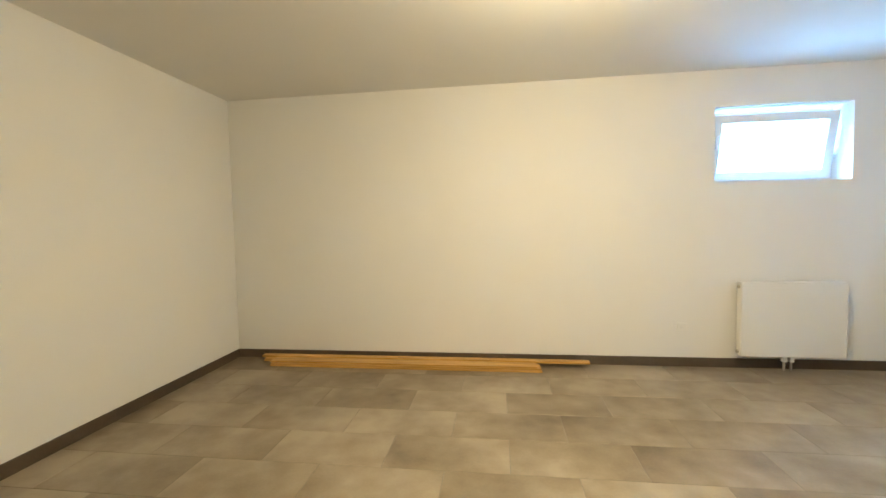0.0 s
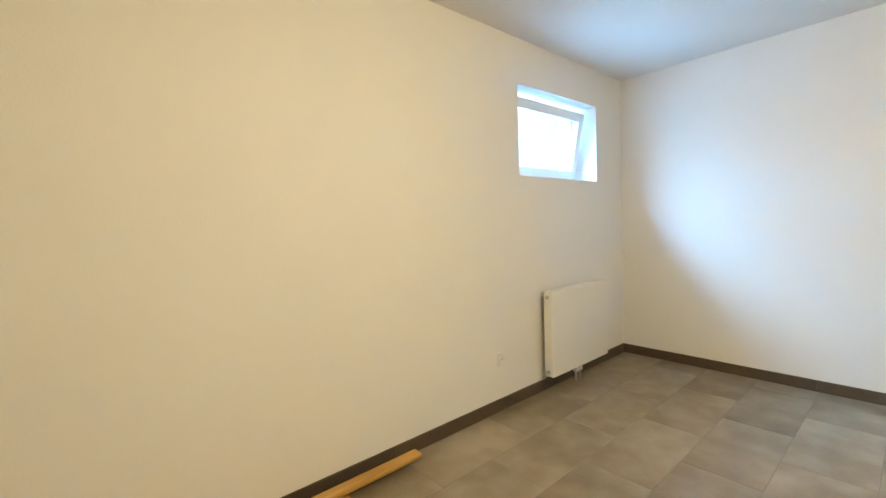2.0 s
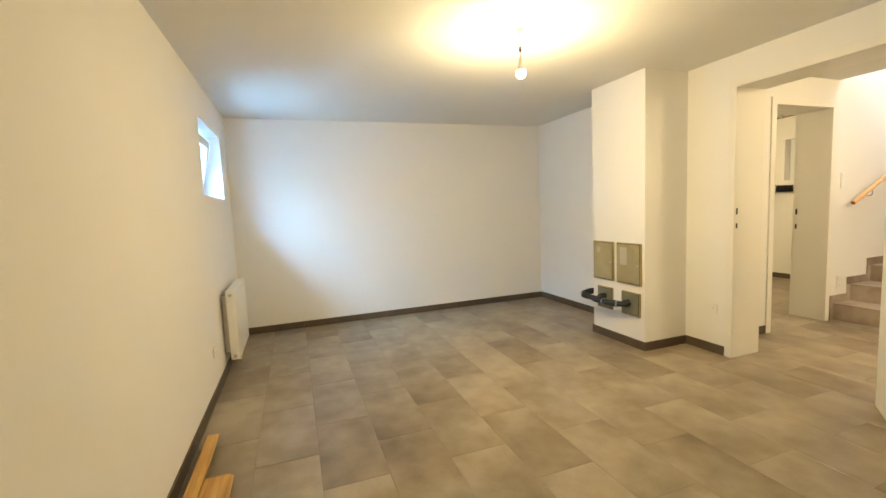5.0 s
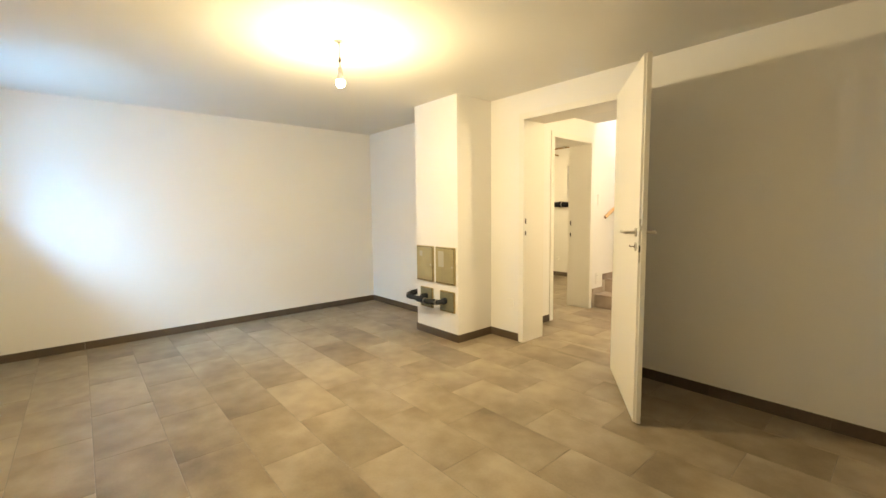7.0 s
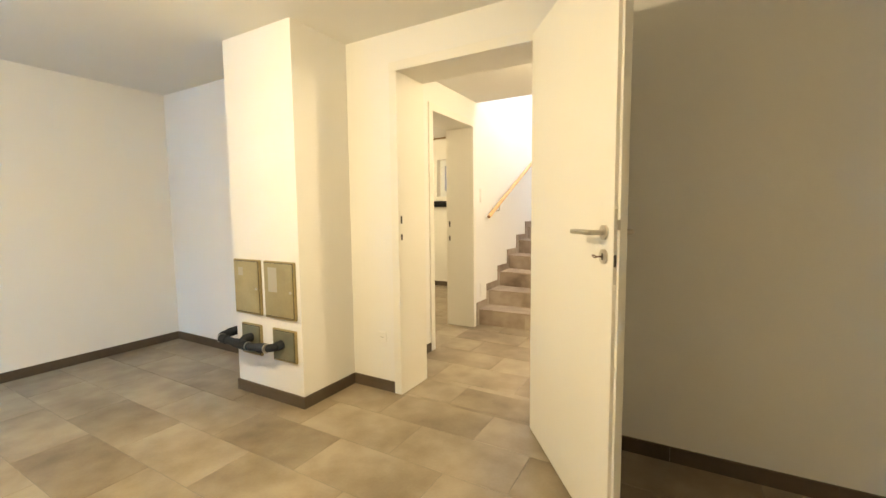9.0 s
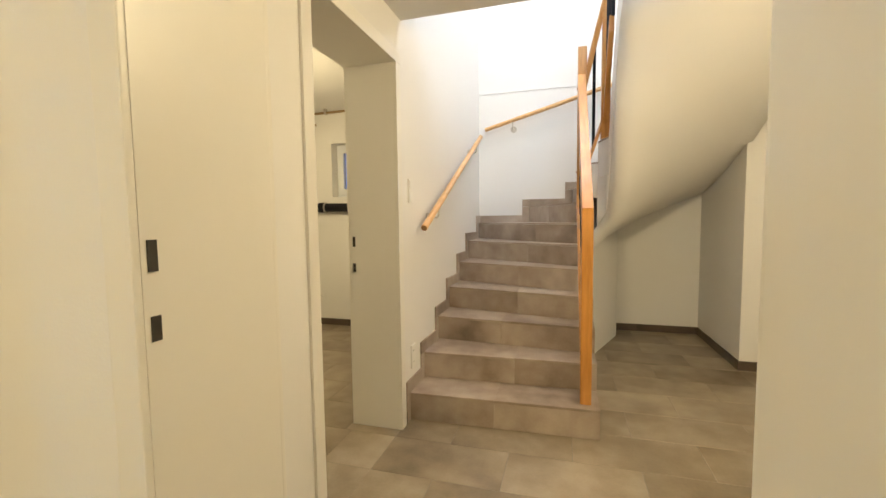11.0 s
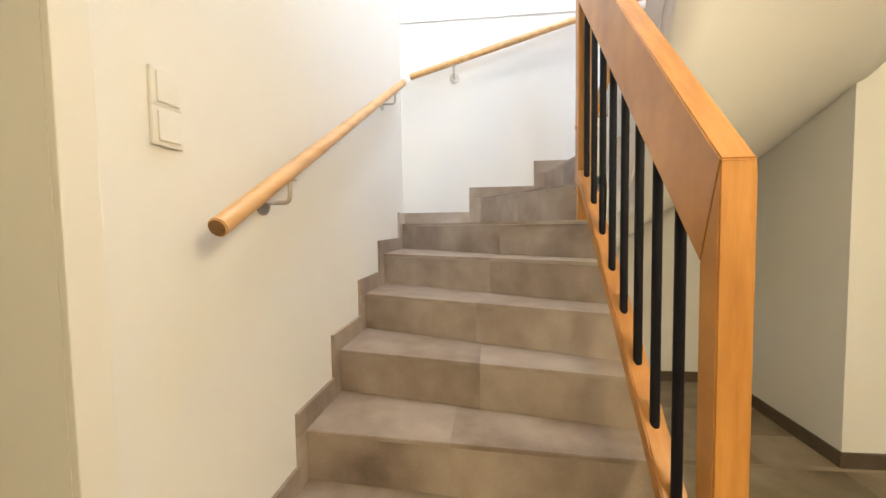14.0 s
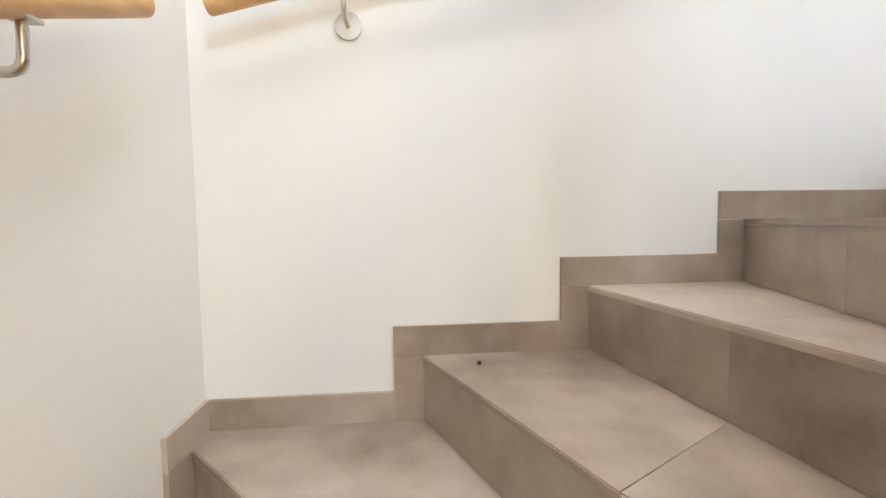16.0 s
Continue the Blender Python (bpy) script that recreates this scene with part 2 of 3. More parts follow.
block(bm, DOOR_L - 0.03, -0.3, DOOR_H + 0.03, DOOR_R + 0.03, 0, CEIL)
setting("wall_south", bm, PLASTER, "white plastered wall with the cellar doorway", "wall")
setting("ceiling", box(WX0, 0, CEIL, WX1, WY1, CEIL + 0.3), ROUGH_CEILING, "white painted cellar ceiling", "ceiling")

# plastered shaft in the corner by the door
bm = box(1.175, 0.0, 0.0, 1.83, 0.475, CEIL)
setting("chimney_shaft", bm, PLASTER, "white plastered chimney shaft with service hatches", "wall")

# wall between corridor, stairs and store room
bm = box(HALL_X1, -0.93, -0.1, B_X0, HALL_Y1, CEIL)
block(bm, HALL_X1, -1.77, 2.16, B_X0, -0.93, CEIL)
block(bm, HALL_X1, BACK, -0.1, B_X0, -1.77, CEIL)
block(bm, HALL_X1, BACK, CEIL, B_X0, HALL_Y1, TOP)
setting("wall_stairs", bm, PLASTER, "white plastered wall along corridor and stairs", "wall")
bm = box(-1.24, BACK - 0.5, CEIL, B_X0, BACK, TOP)
block(bm, -0.02, BACK - 0.5, -0.1, B_X0, BACK, CEIL)
block(bm, -1.54, ALC - 0.3, -0.1, -0.02, ALC, CEIL)
hexa(bm, [(-0.02, ALC, 1.12), (-0.02, BACK, 1.12), (-1.24, BACK, 1.68), (-1.24, ALC, 1.68)], [(-0.02, ALC, CEIL), (-0.02, BACK, CEIL), (-1.24, BACK, CEIL), (-1.24, ALC, CEIL)])
setting("wall_back", bm, PLASTER, "white plastered wall behind the winding stairs", "wall")
setting("wall_ledge", box(-1.24, BACK, 2.615, HALL_X1, BACK + 0.007, 2.628), PLASTER, "fine plaster edge across the stair wall", "trim")
bm = box(-1.54, ALC, -0.1, -1.24, HALL_Y0, CEIL)
block(bm, HALL_X0 - 0.3, HALL_Y0 - 0.3, -0.1, -1.54, HALL_Y0, CEIL)
setting("wall_alcove", bm, PLASTER, "white plastered wall beside the stair alcove", "wall")
setting("wall_hall_west", box(HALL_X0 - 0.3, HALL_Y0, -0.1, HALL_X0, HALL_Y1, CEIL), PLASTER, "white plastered corridor wall", "wall")
bm = box(HALL_X0, WELL_Y, CEIL, HALL_X1, HALL_Y1, CEIL + 0.3)
block(bm, HALL_X0 - 0.3, HALL_Y0, CEIL, -1.24, WELL_Y, CEIL + 0.3)
setting("ceiling_corridor", bm, ROUGH_CEILING, "white corridor ceiling open to the stairwell", "ceiling")

# upper storey around the stairwell
bm = box(-3.0, -0.6, CEIL + 0.3, -1.2, -0.3, TOP)
block(bm, 0.0, -0.6, CEIL + 0.3, HALL_X1, -0.3, TOP)
block(bm, -1.2, -0.6, CEIL + 0.3, 0.0, -0.3, 3.5)
block(bm, -1.2, -0.6, 4.7, 0.0, -0.3, TOP)
setting("wall_landing_north", bm, PLASTER, "white plastered landing wall", "wall")
setting("wall_landing_west", box(-3.3, BACK - 0.5, CEIL + 0.3, -3.0, -0.3, TOP), PLASTER, "white plastered landing wall", "wall")
setting("wall_landing_back", box(-3.0, BACK - 0.5, CEIL + 0.3, -1.24, BACK, TOP), PLASTER, "white plastered landing wall", "wall")
setting("ceiling_landing", box(-3.3, BACK - 0.5, TOP, B_X0, -0.3, TOP + 0.2), ROUGH_CEILING, "white landing ceiling", "ceiling")
setting("floor_landing", box(-3.0, BACK, CEIL + 0.3, -1.24, -0.6, CEIL + 0.34), STEP_TILE, "tiled landing floor", "floor")

setting("wall_stair_west", box(-1.54, BACK, CEIL + 0.3, -1.24, WELL_Y, TOP), PLASTER, "white plastered wall beside the upper flight", "wall")

# store room
setting("wall_store_east", box(B_X1, B_Y0 - 0.3, -0.1, B_X1 + 0.3, -0.3, CEIL + 0.1), PLASTER, "white plastered store room wall", "wall")
bm = box(B_X0, B_Y0 - 0.3, -0.1, 2.0, B_Y0, CEIL + 0.1)
block(bm, 2.74, B_Y0 - 0.3, -0.1, B_X1, B_Y0, CEIL + 0.1)
block(bm, 2.0, B_Y0 - 0.3, -0.1, 2.74, B_Y0, 1.52)
block(bm, 2.0, B_Y0 - 0.3, 2.14, 2.74, B_Y0, CEIL + 0.1)
setting("wall_store_south", bm, PLASTER, "white plastered store room wall with a window", "wall")
setting("ceiling_store", box(B_X0, B_Y0, CEIL + 0.10, B_X1, -0.3, CEIL + 0.3), ROUGH_CEILING, "white store room ceiling", "ceiling")


# ---- windows ----
def window(name, x0, x1, z0, z1, y, inward, tilt, label):
    """A small tilt window; inward is the side of the room along y."""
    w = tagged(new(name), label, "window", kind="structure")
    w.location = ((x0 + x1) / 2, y, z0)
    hw, h, f = (x1 - x0) / 2, z1 - z0, 0.05
    bm = box(-hw, -0.03, 0, -hw + f, 0.03, h)
    block(bm, hw - f, -0.03, 0, hw, 0.03, h)
    block(bm, -hw + f, -0.03, 0, hw - f, 0.03, f)
    block(bm, -hw + f, -0.03, h - f, hw - f, 0.03, h)
    part("window_frame", bm, PVC, w)
    m = Matrix.Translation((0, inward * 0.032, f * 0.7)) @ pose(0, 0, 0, -inward * tilt, 0, 0)
    g, sw, sh = 0.065, hw - f * 0.7, h - f * 1.4
    bm = bmesh.new()
    for a in ((-sw, 0, -sw + g, sh), (sw - g, 0, sw, sh), (-sw + g, 0, sw - g, g), (-sw + g, sh - g, sw - g, sh)):
        block(bm, a[0], -0.028, a[1], a[2], 0.028, a[3], m=m)
    sash = part("sash", bm, PVC, w, "tilted open white sash")
    pane = part("pane", box(-sw + g, -0.006, g, sw - g, 0.006, sh - g, m=m), GLASS, sash, "clear glass pane")
    pane.visible_shadow = False
    hx = -sw + g / 2
    bm = rod(bmesh.new(), m @ Vector((hx, inward * 0.028, sh * 0.5)), m @ Vector((hx, inward * 0.06, sh * 0.5)), 0.012, 12)
    block(bm, hx - 0.01, inward * 0.05, sh * 0.5 - 0.012, hx + 0.01, inward * 0.065, sh * 0.5 + 0.1, m=m, bevel=0.003)
    part("handle", bm, PVC, sash, "white lever handle", True)
    return w


window("window_1", 2.09, 3.085, 1.51, 2.11, 4.16, -1, 11, "small white cellar window tilted open inwards")
window("window_2", 2.0, 2.74, 1.52, 2.14, B_Y0 - 0.16, 1, 0, "small white store room window")
setting("backdrop", box(-2.0, 5.4, 0.2, 10.0, 5.42, 3.6), DAYLIGHT, "pale daylight in the window well", "backdrop")
setting("backdrop_store", box(1.2, -5.2, 0.6, 3.6, -5.18, 3.2), glowing("blue_daylight", (0.22, 0.42, 1.0), 0.7), "blue daylight outside", "backdrop")
setting("backdrop_landing", box(-1.6, 0.3, 3.0, 0.4, 0.32, 5.2), DAYLIGHT, "pale daylight outside", "backdrop")


# ---- door frames and leaf ----
def door_frame(name, m, w, h, depth, trim, label, slots):
    """Wrap-round frame; local x across the opening from 0 to w, y through the wall from 0 to -depth."""
    d = tagged(new(name), label, "door frame", kind="structure")
    for s, x0, x1 in (("a", -trim, 0.0), ("b", w, w + trim)):
        part("casing", box(x0, 0.0, 0, x1, 0.014, h, m=m, bevel=0.003), FRAME, d)
        part("casing", box(x0, -depth - 0.014, 0, x1, -depth, h, m=m, bevel=0.003), FRAME, d)
    part("head_casing", box(-trim, 0.0, h, w + trim, 0.014, h + trim, m=m, bevel=0.003), FRAME, d)
    part("head_casing", box(-trim, -depth - 0.014, h, w + trim, -depth, h + trim, m=m, bevel=0.003), FRAME, d)
    j = 0.028
    part("jamb", box(-j, -depth, 0, 0, 0, h, m=m), FRAME, d)
    part("jamb", box(w, -depth, 0, w + j, 0, h, m=m), FRAME, d)
    part("head", box(-j, -depth, h, w + j, 0, h + j, m=m), FRAME, d)
    for x, y, z0, z1 in slots:
        part("strike_slot", box(x - 0.0025, y - 0.008, z0, x + 0.0025, y + 0.008, z1, m=m), DARK_STEEL, d, "dark strike plate slot")
    return d


door_frame("door_1", pose(DOOR_L, 0, 0), DOOR_R - DOOR_L, DOOR_H, 0.30, 0.058, "cream lacquered frame of the cellar doorway",
           [(DOOR_R - DOOR_L, -0.018, 1.17, 1.22), (DOOR_R - DOOR_L, -0.018, 1.06, 1.10)])
door_frame("door_2", pose(HALL_X1, -1.745, 0, 0, 0, 90), 0.815, 2.13, 0.30, 0.065, "cream lacquered frame of the store room doorway",
           [(0.0, -0.275, 1.09, 1.15), (0.0, -0.275, 0.94, 0.99)])

leaf = thing("cellar_door", "cream lacquered door standing open with steel handles", "door")
leaf.matrix_world = pose(DOOR_L - 0.012, 0.008, 0.008, 0, 0, 90 + 35.2)
LW, LH, LT = 0.915, 2.165, 0.04
bm = box(0, -LT, 0, LW - 0.016, 0, LH, bevel=0.002)
part("door_panel", bm, FRAME, leaf)
bm = box(LW - 0.016, -LT + 0.013, 0, LW, 0, LH, bevel=0.002)
part("rebate_edge", bm, FRAME, leaf)
part("lock_plate", box(LW - 0.016, -LT + 0.002, 0.98, LW - 0.0145, -LT + 0.012, 1.235), STEEL, leaf, "steel lock face plate")
part("latch", box(LW - 0.0145, -LT + 0.001, 1.165, LW + 0.008, -LT + 0.012, 1.20, bevel=0.002), STEEL, leaf, "steel latch bolt")
part("deadbolt", box(LW - 0.0145, -LT + 0.002, 1.04, LW - 0.013, -LT + 0.011, 1.08), DARK_STEEL, leaf)
for side, y in ((-1, -LT), (1, 0.0)):
    hx, hz = LW - 0.075, 1.155
    bm = rod(bmesh.new(), (hx, y, hz), (hx, y + side * 0.009, hz), 0.026, 28)
    part("handle_rose", bm, STEEL, leaf, "round steel rose", True)
    bm = tube(bmesh.new(), bent([(hx, y + side * 0.009, hz), (hx, y + side * 0.062, hz), (hx - 0.135, y + side * 0.062, hz)], 0.013), 0.0095, 14)
    part("handle_lever", bm, STEEL, leaf, "straight steel lever", True)
    bm = rod(bmesh.new(), (hx, y, hz - 0.085), (hx, y + side * 0.008, hz - 0.085), 0.026, 28)
    rose = part("key_rose", bm, STEEL, leaf, "round steel key rose", True)
    part("keyhole", box(hx - 0.004, y + side * 0.008, hz - 0.097, hx + 0.004, y + side * 0.0095, hz - 0.073), DARK_STEEL, rose)
key = thing("key", "small dark steel key stuck in the door lock", "key")
key.matrix_world = leaf.matrix_world.copy()
for kname, y0 in (("key_shank", -LT - 0.0095),):
    part(kname, rod(bmesh.new(), (LW - 0.075, y0, 1.07), (LW - 0.075, -LT - 0.03, 1.07), 0.003, 8), KEY_STEEL, key)
part("key_bow", tube(bmesh.new(), [(LW - 0.075 - 0.011 * (1 - math.cos(a)) * 1.3, -LT - 0.031 - 0.003 * math.sin(a), 1.07 + 0.005 * math.sin(a)) for a in [i * math.pi / 6 for i in range(13)]], 0.0022, 6), KEY_STEEL, key)
for z in (0.25, 1.85):
    part("hinge", rod(bmesh.new(), (0.0, 0.008, z), (0.0, 0.008, z + 0.09), 0.008, 12), STEEL, leaf, "steel hinge barrel", True)


# ---- radiator ----
def radiator(x0, x1, z0, z1, y0, y1):
    r = thing("radiator", "flat white panel radiator hung below the window", "radiator")
    part("front_panel", box(x0, y0, z0, x1, y0 + 0.012, z1, bevel=0.005), ENAMEL, r)
    part("rear_panel", box(x0 + 0.01, y1 - 0.012, z0 + 0.01, x1 - 0.01, y1, z1 - 0.01, bevel=0.004), ENAMEL, r)
    bm = bmesh.new()
    n = 22
    for i in range(n):
        x = x0 + 0.03 + (x1 - x0 - 0.06) * i / (n - 1)
        block(bm, x - 0.003, y0 + 0.013, z0 + 0.03, x + 0.003, y1 - 0.013, z1 - 0.03)
    part("convector", bm, ENAMEL, r)
    for x in (x0, x1):
        part("side_cover", box(x - 0.002, y0 + 0.006, z0 + 0.004, x + 0.002, y1 - 0.004, z1 - 0.004), ENAMEL, r)
        s = -1 if x == x0 else 1
        for z in (z0 + 0.035, z1 - 0.035):
            part("plug", rod(bmesh.new(), (x, (y0 + y1) / 2, z), (x + s * 0.012, (y0 + y1) / 2, z), 0.014, 14), STEEL, r, "round end plug", True)
    part("top_grille", box(x0 + 0.004, y0 + 0.004, z1 - 0.003, x1 - 0.004, y1 - 0.002, z1 + 0.002), ENAMEL, r)
    for x in (2.585, 2.635):
        part("valve_pipe", rod(bmesh.new(), (x, y0 + 0.035, 0.012), (x, y0 + 0.035, z0 + 0.01), 0.009, 12), STEEL, r, "chromed valve pipe", True)
        part("valve", box(x - 0.016, y0 + 0.018, z0 - 0.045, x + 0.016, y0 + 0.052, z0 - 0.002, bevel=0.005), PVC, r, "white valve block")
    for x in (x0 + 0.1, x1 - 0.1):
        part("bracket", box(x - 0.015, y1, z0 + 0.05, x + 0.015, WY1, z1 - 0.05), STEEL, r)
    return r


radiator(2.25, 3.0, 0.125, 0.715, 3.80, 3.87)


# ---- sockets and switches ----
def wall_plate(name, m, count, label, category, rocker):
    p = thing(name, label, category)
    p.matrix_world = m
    for i in range(count):
        z = 0.073 * (i - (count - 1) / 2)
        plate = part("cover_plate", box(-0.038, 0, z - 0.037, 0.038, 0.009, z + 0.037, bevel=0.003), PLASTIC, p)
        if rocker[i]:
            part("rocker", box(-0.028, 0.009, z - 0.028, 0.028, 0.013, z + 0.028, bevel=0.002), PLASTIC, plate)
        else:
            bm = rod(bmesh.new(), (0, 0.009, z), (0, 0.0096, z), 0.021, 24)
            part("socket_well", bm, PLASTIC, plate, "recessed socket well", True)
            bm = rod(bmesh.new(), (-0.009, 0.0096, z), (-0.009, 0.0101, z), 0.003, 8)
            rod(bm, (0.009, 0.0096, z), (0.009, 0.0101, z), 0.003, 8)
            part("contact_holes", bm, DARK_STEEL, plate)
    return p


wall_plate("wall_socket", pose(1.855, WY1, 0.33, 0, 0, 180), 1, "white wall socket above the skirting", "socket", (0,))
wall_plate("wall_socket", pose(0.91, 0, 0.38), 1, "white wall socket beside the doorway", "socket", (0,))
wall_plate("wall_socket", pose(HALL_X1, -1.965, 0.38, 0, 0, 90), 2, "white double wall socket beside the stairs", "socket", (0, 0))
wall_plate("light_switch", pose(HALL_X1, -1.965, 1.425, 0, 0, 90), 2, "white double light switch above the stairs", "switch", (1, 1))
wall_plate("wall_socket", pose(2.93, B_Y0, 0.34), 1, "white wall socket in the store room", "socket", (0,))


# ---- bulbs ----
def pendant(x, y, top, z, label):
    p = thing("pendant_bulb", label, "lamp", "bare bulbs")
    part("ceiling_hook", rod(bmesh.new(), (x, y, top), (x, y, top - 0.012), 0.035, 20, 0.02), PLASTIC, p, smooth=True)
    part("cable", tube(bmesh.new(), [(x, y, top), (x + 0.004, y, top - 0.05), (x - 0.006, y + 0.003, (top + z) / 2 + 0.02), (x, y, z + 0.09)], 0.003, 8), PALE_CABLE, p)
    part("terminal", box(x - 0.008, y - 0.006, z + 0.13, x + 0.008, y + 0.006, z + 0.16, m=None, bevel=0.002), CABLE, p, "dark terminal clip")
    part("bulb_base", rod(bmesh.new(), (x, y, z + 0.014), (x, y, z + 0.05), 0.028, 24, 0.017), PLASTIC, p, "opaque white bulb base", True)
    part("socket", rod(bmesh.new(), (x, y, z + 0.05), (x, y, z + 0.095), 0.017, 16, 0.013), PLASTIC, p, "pale lamp holder", True)
    bm = bmesh.new()
    bmesh.ops.create_uvsphere(bm, u_segments=20, v_segments=14, radius=0.032, matrix=Matrix.Translation((x, y, z)))
    for v in bm.verts:
        v.co.z = min(v.co.z, z + 0.022)
    glass = part("bulb", bm, BULB, p, "lit bulb", True)
    glass.visible_shadow = False
    return p


pendant(0.78, 1.88, CEIL, 2.14, "bare lit bulb on a short cable")
pendant(2.46, -2.05, CEIL + 0.10, 2.06, "bare lit bulb in the store room")


# ---- hatches and lagged pipe on the shaft ----
def hatch(name, x0, x1, z0, z1, mat, label, lock, paper):
    h = thing(name, label, "hatch")
    y = 0.475
    part("frame", box(x0, y, z0, x1, y + 0.018, z1, bevel=0.008), HATCH_RIM, h)
    part("seam", box(x0 + 0.010, y + 0.0165, z0 + 0.012, x1 - 0.010, y + 0.0195, z1 - 0.010), DARK_STEEL, h, "dark gap round the door")
    part("door", box(x0 + 0.014, y + 0.014, z0 + 0.016, x1 - 0.014, y + 0.0245, z1 - 0.014, bevel=0.004), mat, h)
    if lock:
        part("lock", rod(bmesh.new(), (x0 + 0.028, y + 0.024, (z0 + z1) / 2 - 0.005), (x0 + 0.028, y + 0.031, (z0 + z1) / 2 - 0.005), 0.008, 12), STEEL, h, "small steel lock", True)
    if paper:
        px, pz, pw, ph = paper
        part("sticker", box(px, y + 0.0247, pz, px + pw, y + 0.0251, pz + ph), PAPER, h, "pale paper sticker")
    return h


hatch("meter_hatch", 1.535, 1.81, 0.565, 0.94, HATCH, "olive metal service hatch on the shaft", True, (1.70, 0.83, 0.05, 0.055))
hatch("meter_hatch", 1.205, 1.495, 0.565, 0.94, HATCH, "olive metal service hatch with a paper sticker", True, (1.36, 0.74, 0.085, 0.16))
hatch("cover_plate_hatch", 1.55, 1.755, 0.285, 0.50, PLATE, "dull metal cover plate behind a pipe", False, None)
hatch("cover_plate_hatch", 1.215, 1.435, 0.285, 0.50, PLATE, "dull metal cover plate with a pipe outlet", False, None)
lag = thing("lagged_pipe", "black foam lagged pipe across the cover plates", "pipe")
part("pipe", tube(bmesh.new(), bent([(1.335, 0.49, 0.405), (1.36, 0.56, 0.39), (1.56, 0.575, 0.375), (1.86, 0.575, 0.39), (1.90, 0.55, 0.40), (1.90, 0.40, 0.41)], 0.05), 0.0255, 14), PIPE, lag, smooth=True)
part("branch", tube(bmesh.new(), bent([(1.645, 0.49, 0.41), (1.645, 0.55, 0.41), (1.645, 0.575, 0.385)], 0.03), 0.029, 14), PIPE, lag, smooth=True)
for a, b in (((1.335, 0.497, 0.405), (1.345, 0.535, 0.397)), ((1.40, 0.564, 0.386), (1.475, 0.569, 0.381)), ((1.585, 0.575, 0.376), (1.705, 0.575, 0.381)), ((1.80, 0.575, 0.387), (1.86, 0.574, 0.391)), ((1.90, 0.50, 0.404), (1.90, 0.43, 0.408))):
    part("lagging_sleeve", rod(bmesh.new(), a, b, 0.0305, 16), PIPE, lag, "thicker black foam sleeve", True)
for x, z in ((1.395, 0.388), (1.58, 0.376), (1.865, 0.391)):
    part("clip", rod(bmesh.new(), (x - 0.004, 0.572, z), (x + 0.004, 0.572, z), 0.0315, 16), STEEL, lag, "steel pipe clip", True)


# ---- boards along the window wall ----
def plank(x0, x1, y0, y1, z, h, turn=0.0, label="golden oak board lying along the wall"):
    p = tagged(link_mesh("wooden_board", box(-(x1 - x0) / 2, -(y1 - y0) / 2, 0, (x1 - x0) / 2, (y1 - y0) / 2, h, bevel=0.003), BOARD), label, "board", "boards on the floor")
    p.matrix_world = pose((x0 + x1) / 2, (y0 + y1) / 2, z, 0, 0, turn)
    return p


plank(-1.79, 0.50, 3.80, 3.905, 0.0, 0.022)
plank(-1.78, 0.47, 3.803, 3.907, 0.0225, 0.012, 0.1)
plank(-1.81, 1.10, 3.80, 3.862, 0.0355, 0.02, -0.15, "narrow golden oak batten jutting out over the boards")
plank(-1.66, 0.70, 3.672, 3.795, 0.0, 0.013)
plank(-1.655, 0.69, 3.678, 3.797, 0.0145, 0.013, 0.25)
plank(-1.665, 0.66, 3.684, 3.798, 0.0295, 0.015, -0.25)


# ---- loose wiring on the south wall ----
wires = thing("loose_wiring", "tangle of loose cables hanging out of the wall", "cable")
rng = random.Random(4)
for i in range(12):
    x = -1.79 - 0.019 * i
    end = 1.86 + 0.02 * (i % 4) - (0.10 if i > 8 else 0)
    part("cable", tube(bmesh.new(), bent([(x, 0.0, 2.36), (x - 0.01, 0.03, 2.31), (x + rng.uniform(-0.03, 0.03), 0.045 + 0.012 * (i % 3), 2.1), (x + rng.uniform(-0.02, 0.05), 0.05 + 0.012 * (i % 2), end)], 0.06), rng.uniform(0.006, 0.012), 8), (CABLE, CABLE, TAN_CABLE, CABLE)[i % 4], wires, smooth=True)
for i in range(9):
    x = -1.775 - 0.014 * i
    part("stripped_wire", tube(bmesh.new(), [(x - 0.02, 0.05, 1.97), (x - 0.004, 0.055, 1.90), (x + rng.uniform(-0.02, 0.035), 0.06, 1.84 + 0.03 * rng.random())], 0.0042, 6), CABLE, wires)
for k in range(3):
    part("thin_lead", tube(bmesh.new(), bent([(-1.80 - 0.02 * k, 0.045, 1.90), (-1.80 + 0.012 * k, 0.04, 1.78), (-1.765 - 0.03 * k, 0.04, 1.66), (-1.82 - 0.02 * k, 0.03, 1.60)], 0.05), 0.0024, 6), PALE_CABLE, wires)
part("thin_lead", tube(bmesh.new(), bent([(-1.76, 0.045, 1.66), (-1.80, 0.04, 1.62), (-1.87, 0.03, 1.52), (-1.93, 0.03, 1.42)], 0.05), 0.003, 6), PALE_CABLE, wires)
part("wire_cap", rod(bmesh.new(), (-1.735, 0.035, 1.70), (-1.75, 0.055, 1.65), 0.016, 10, 0.010), YELLOW, wires, "yellow wire cap", True)
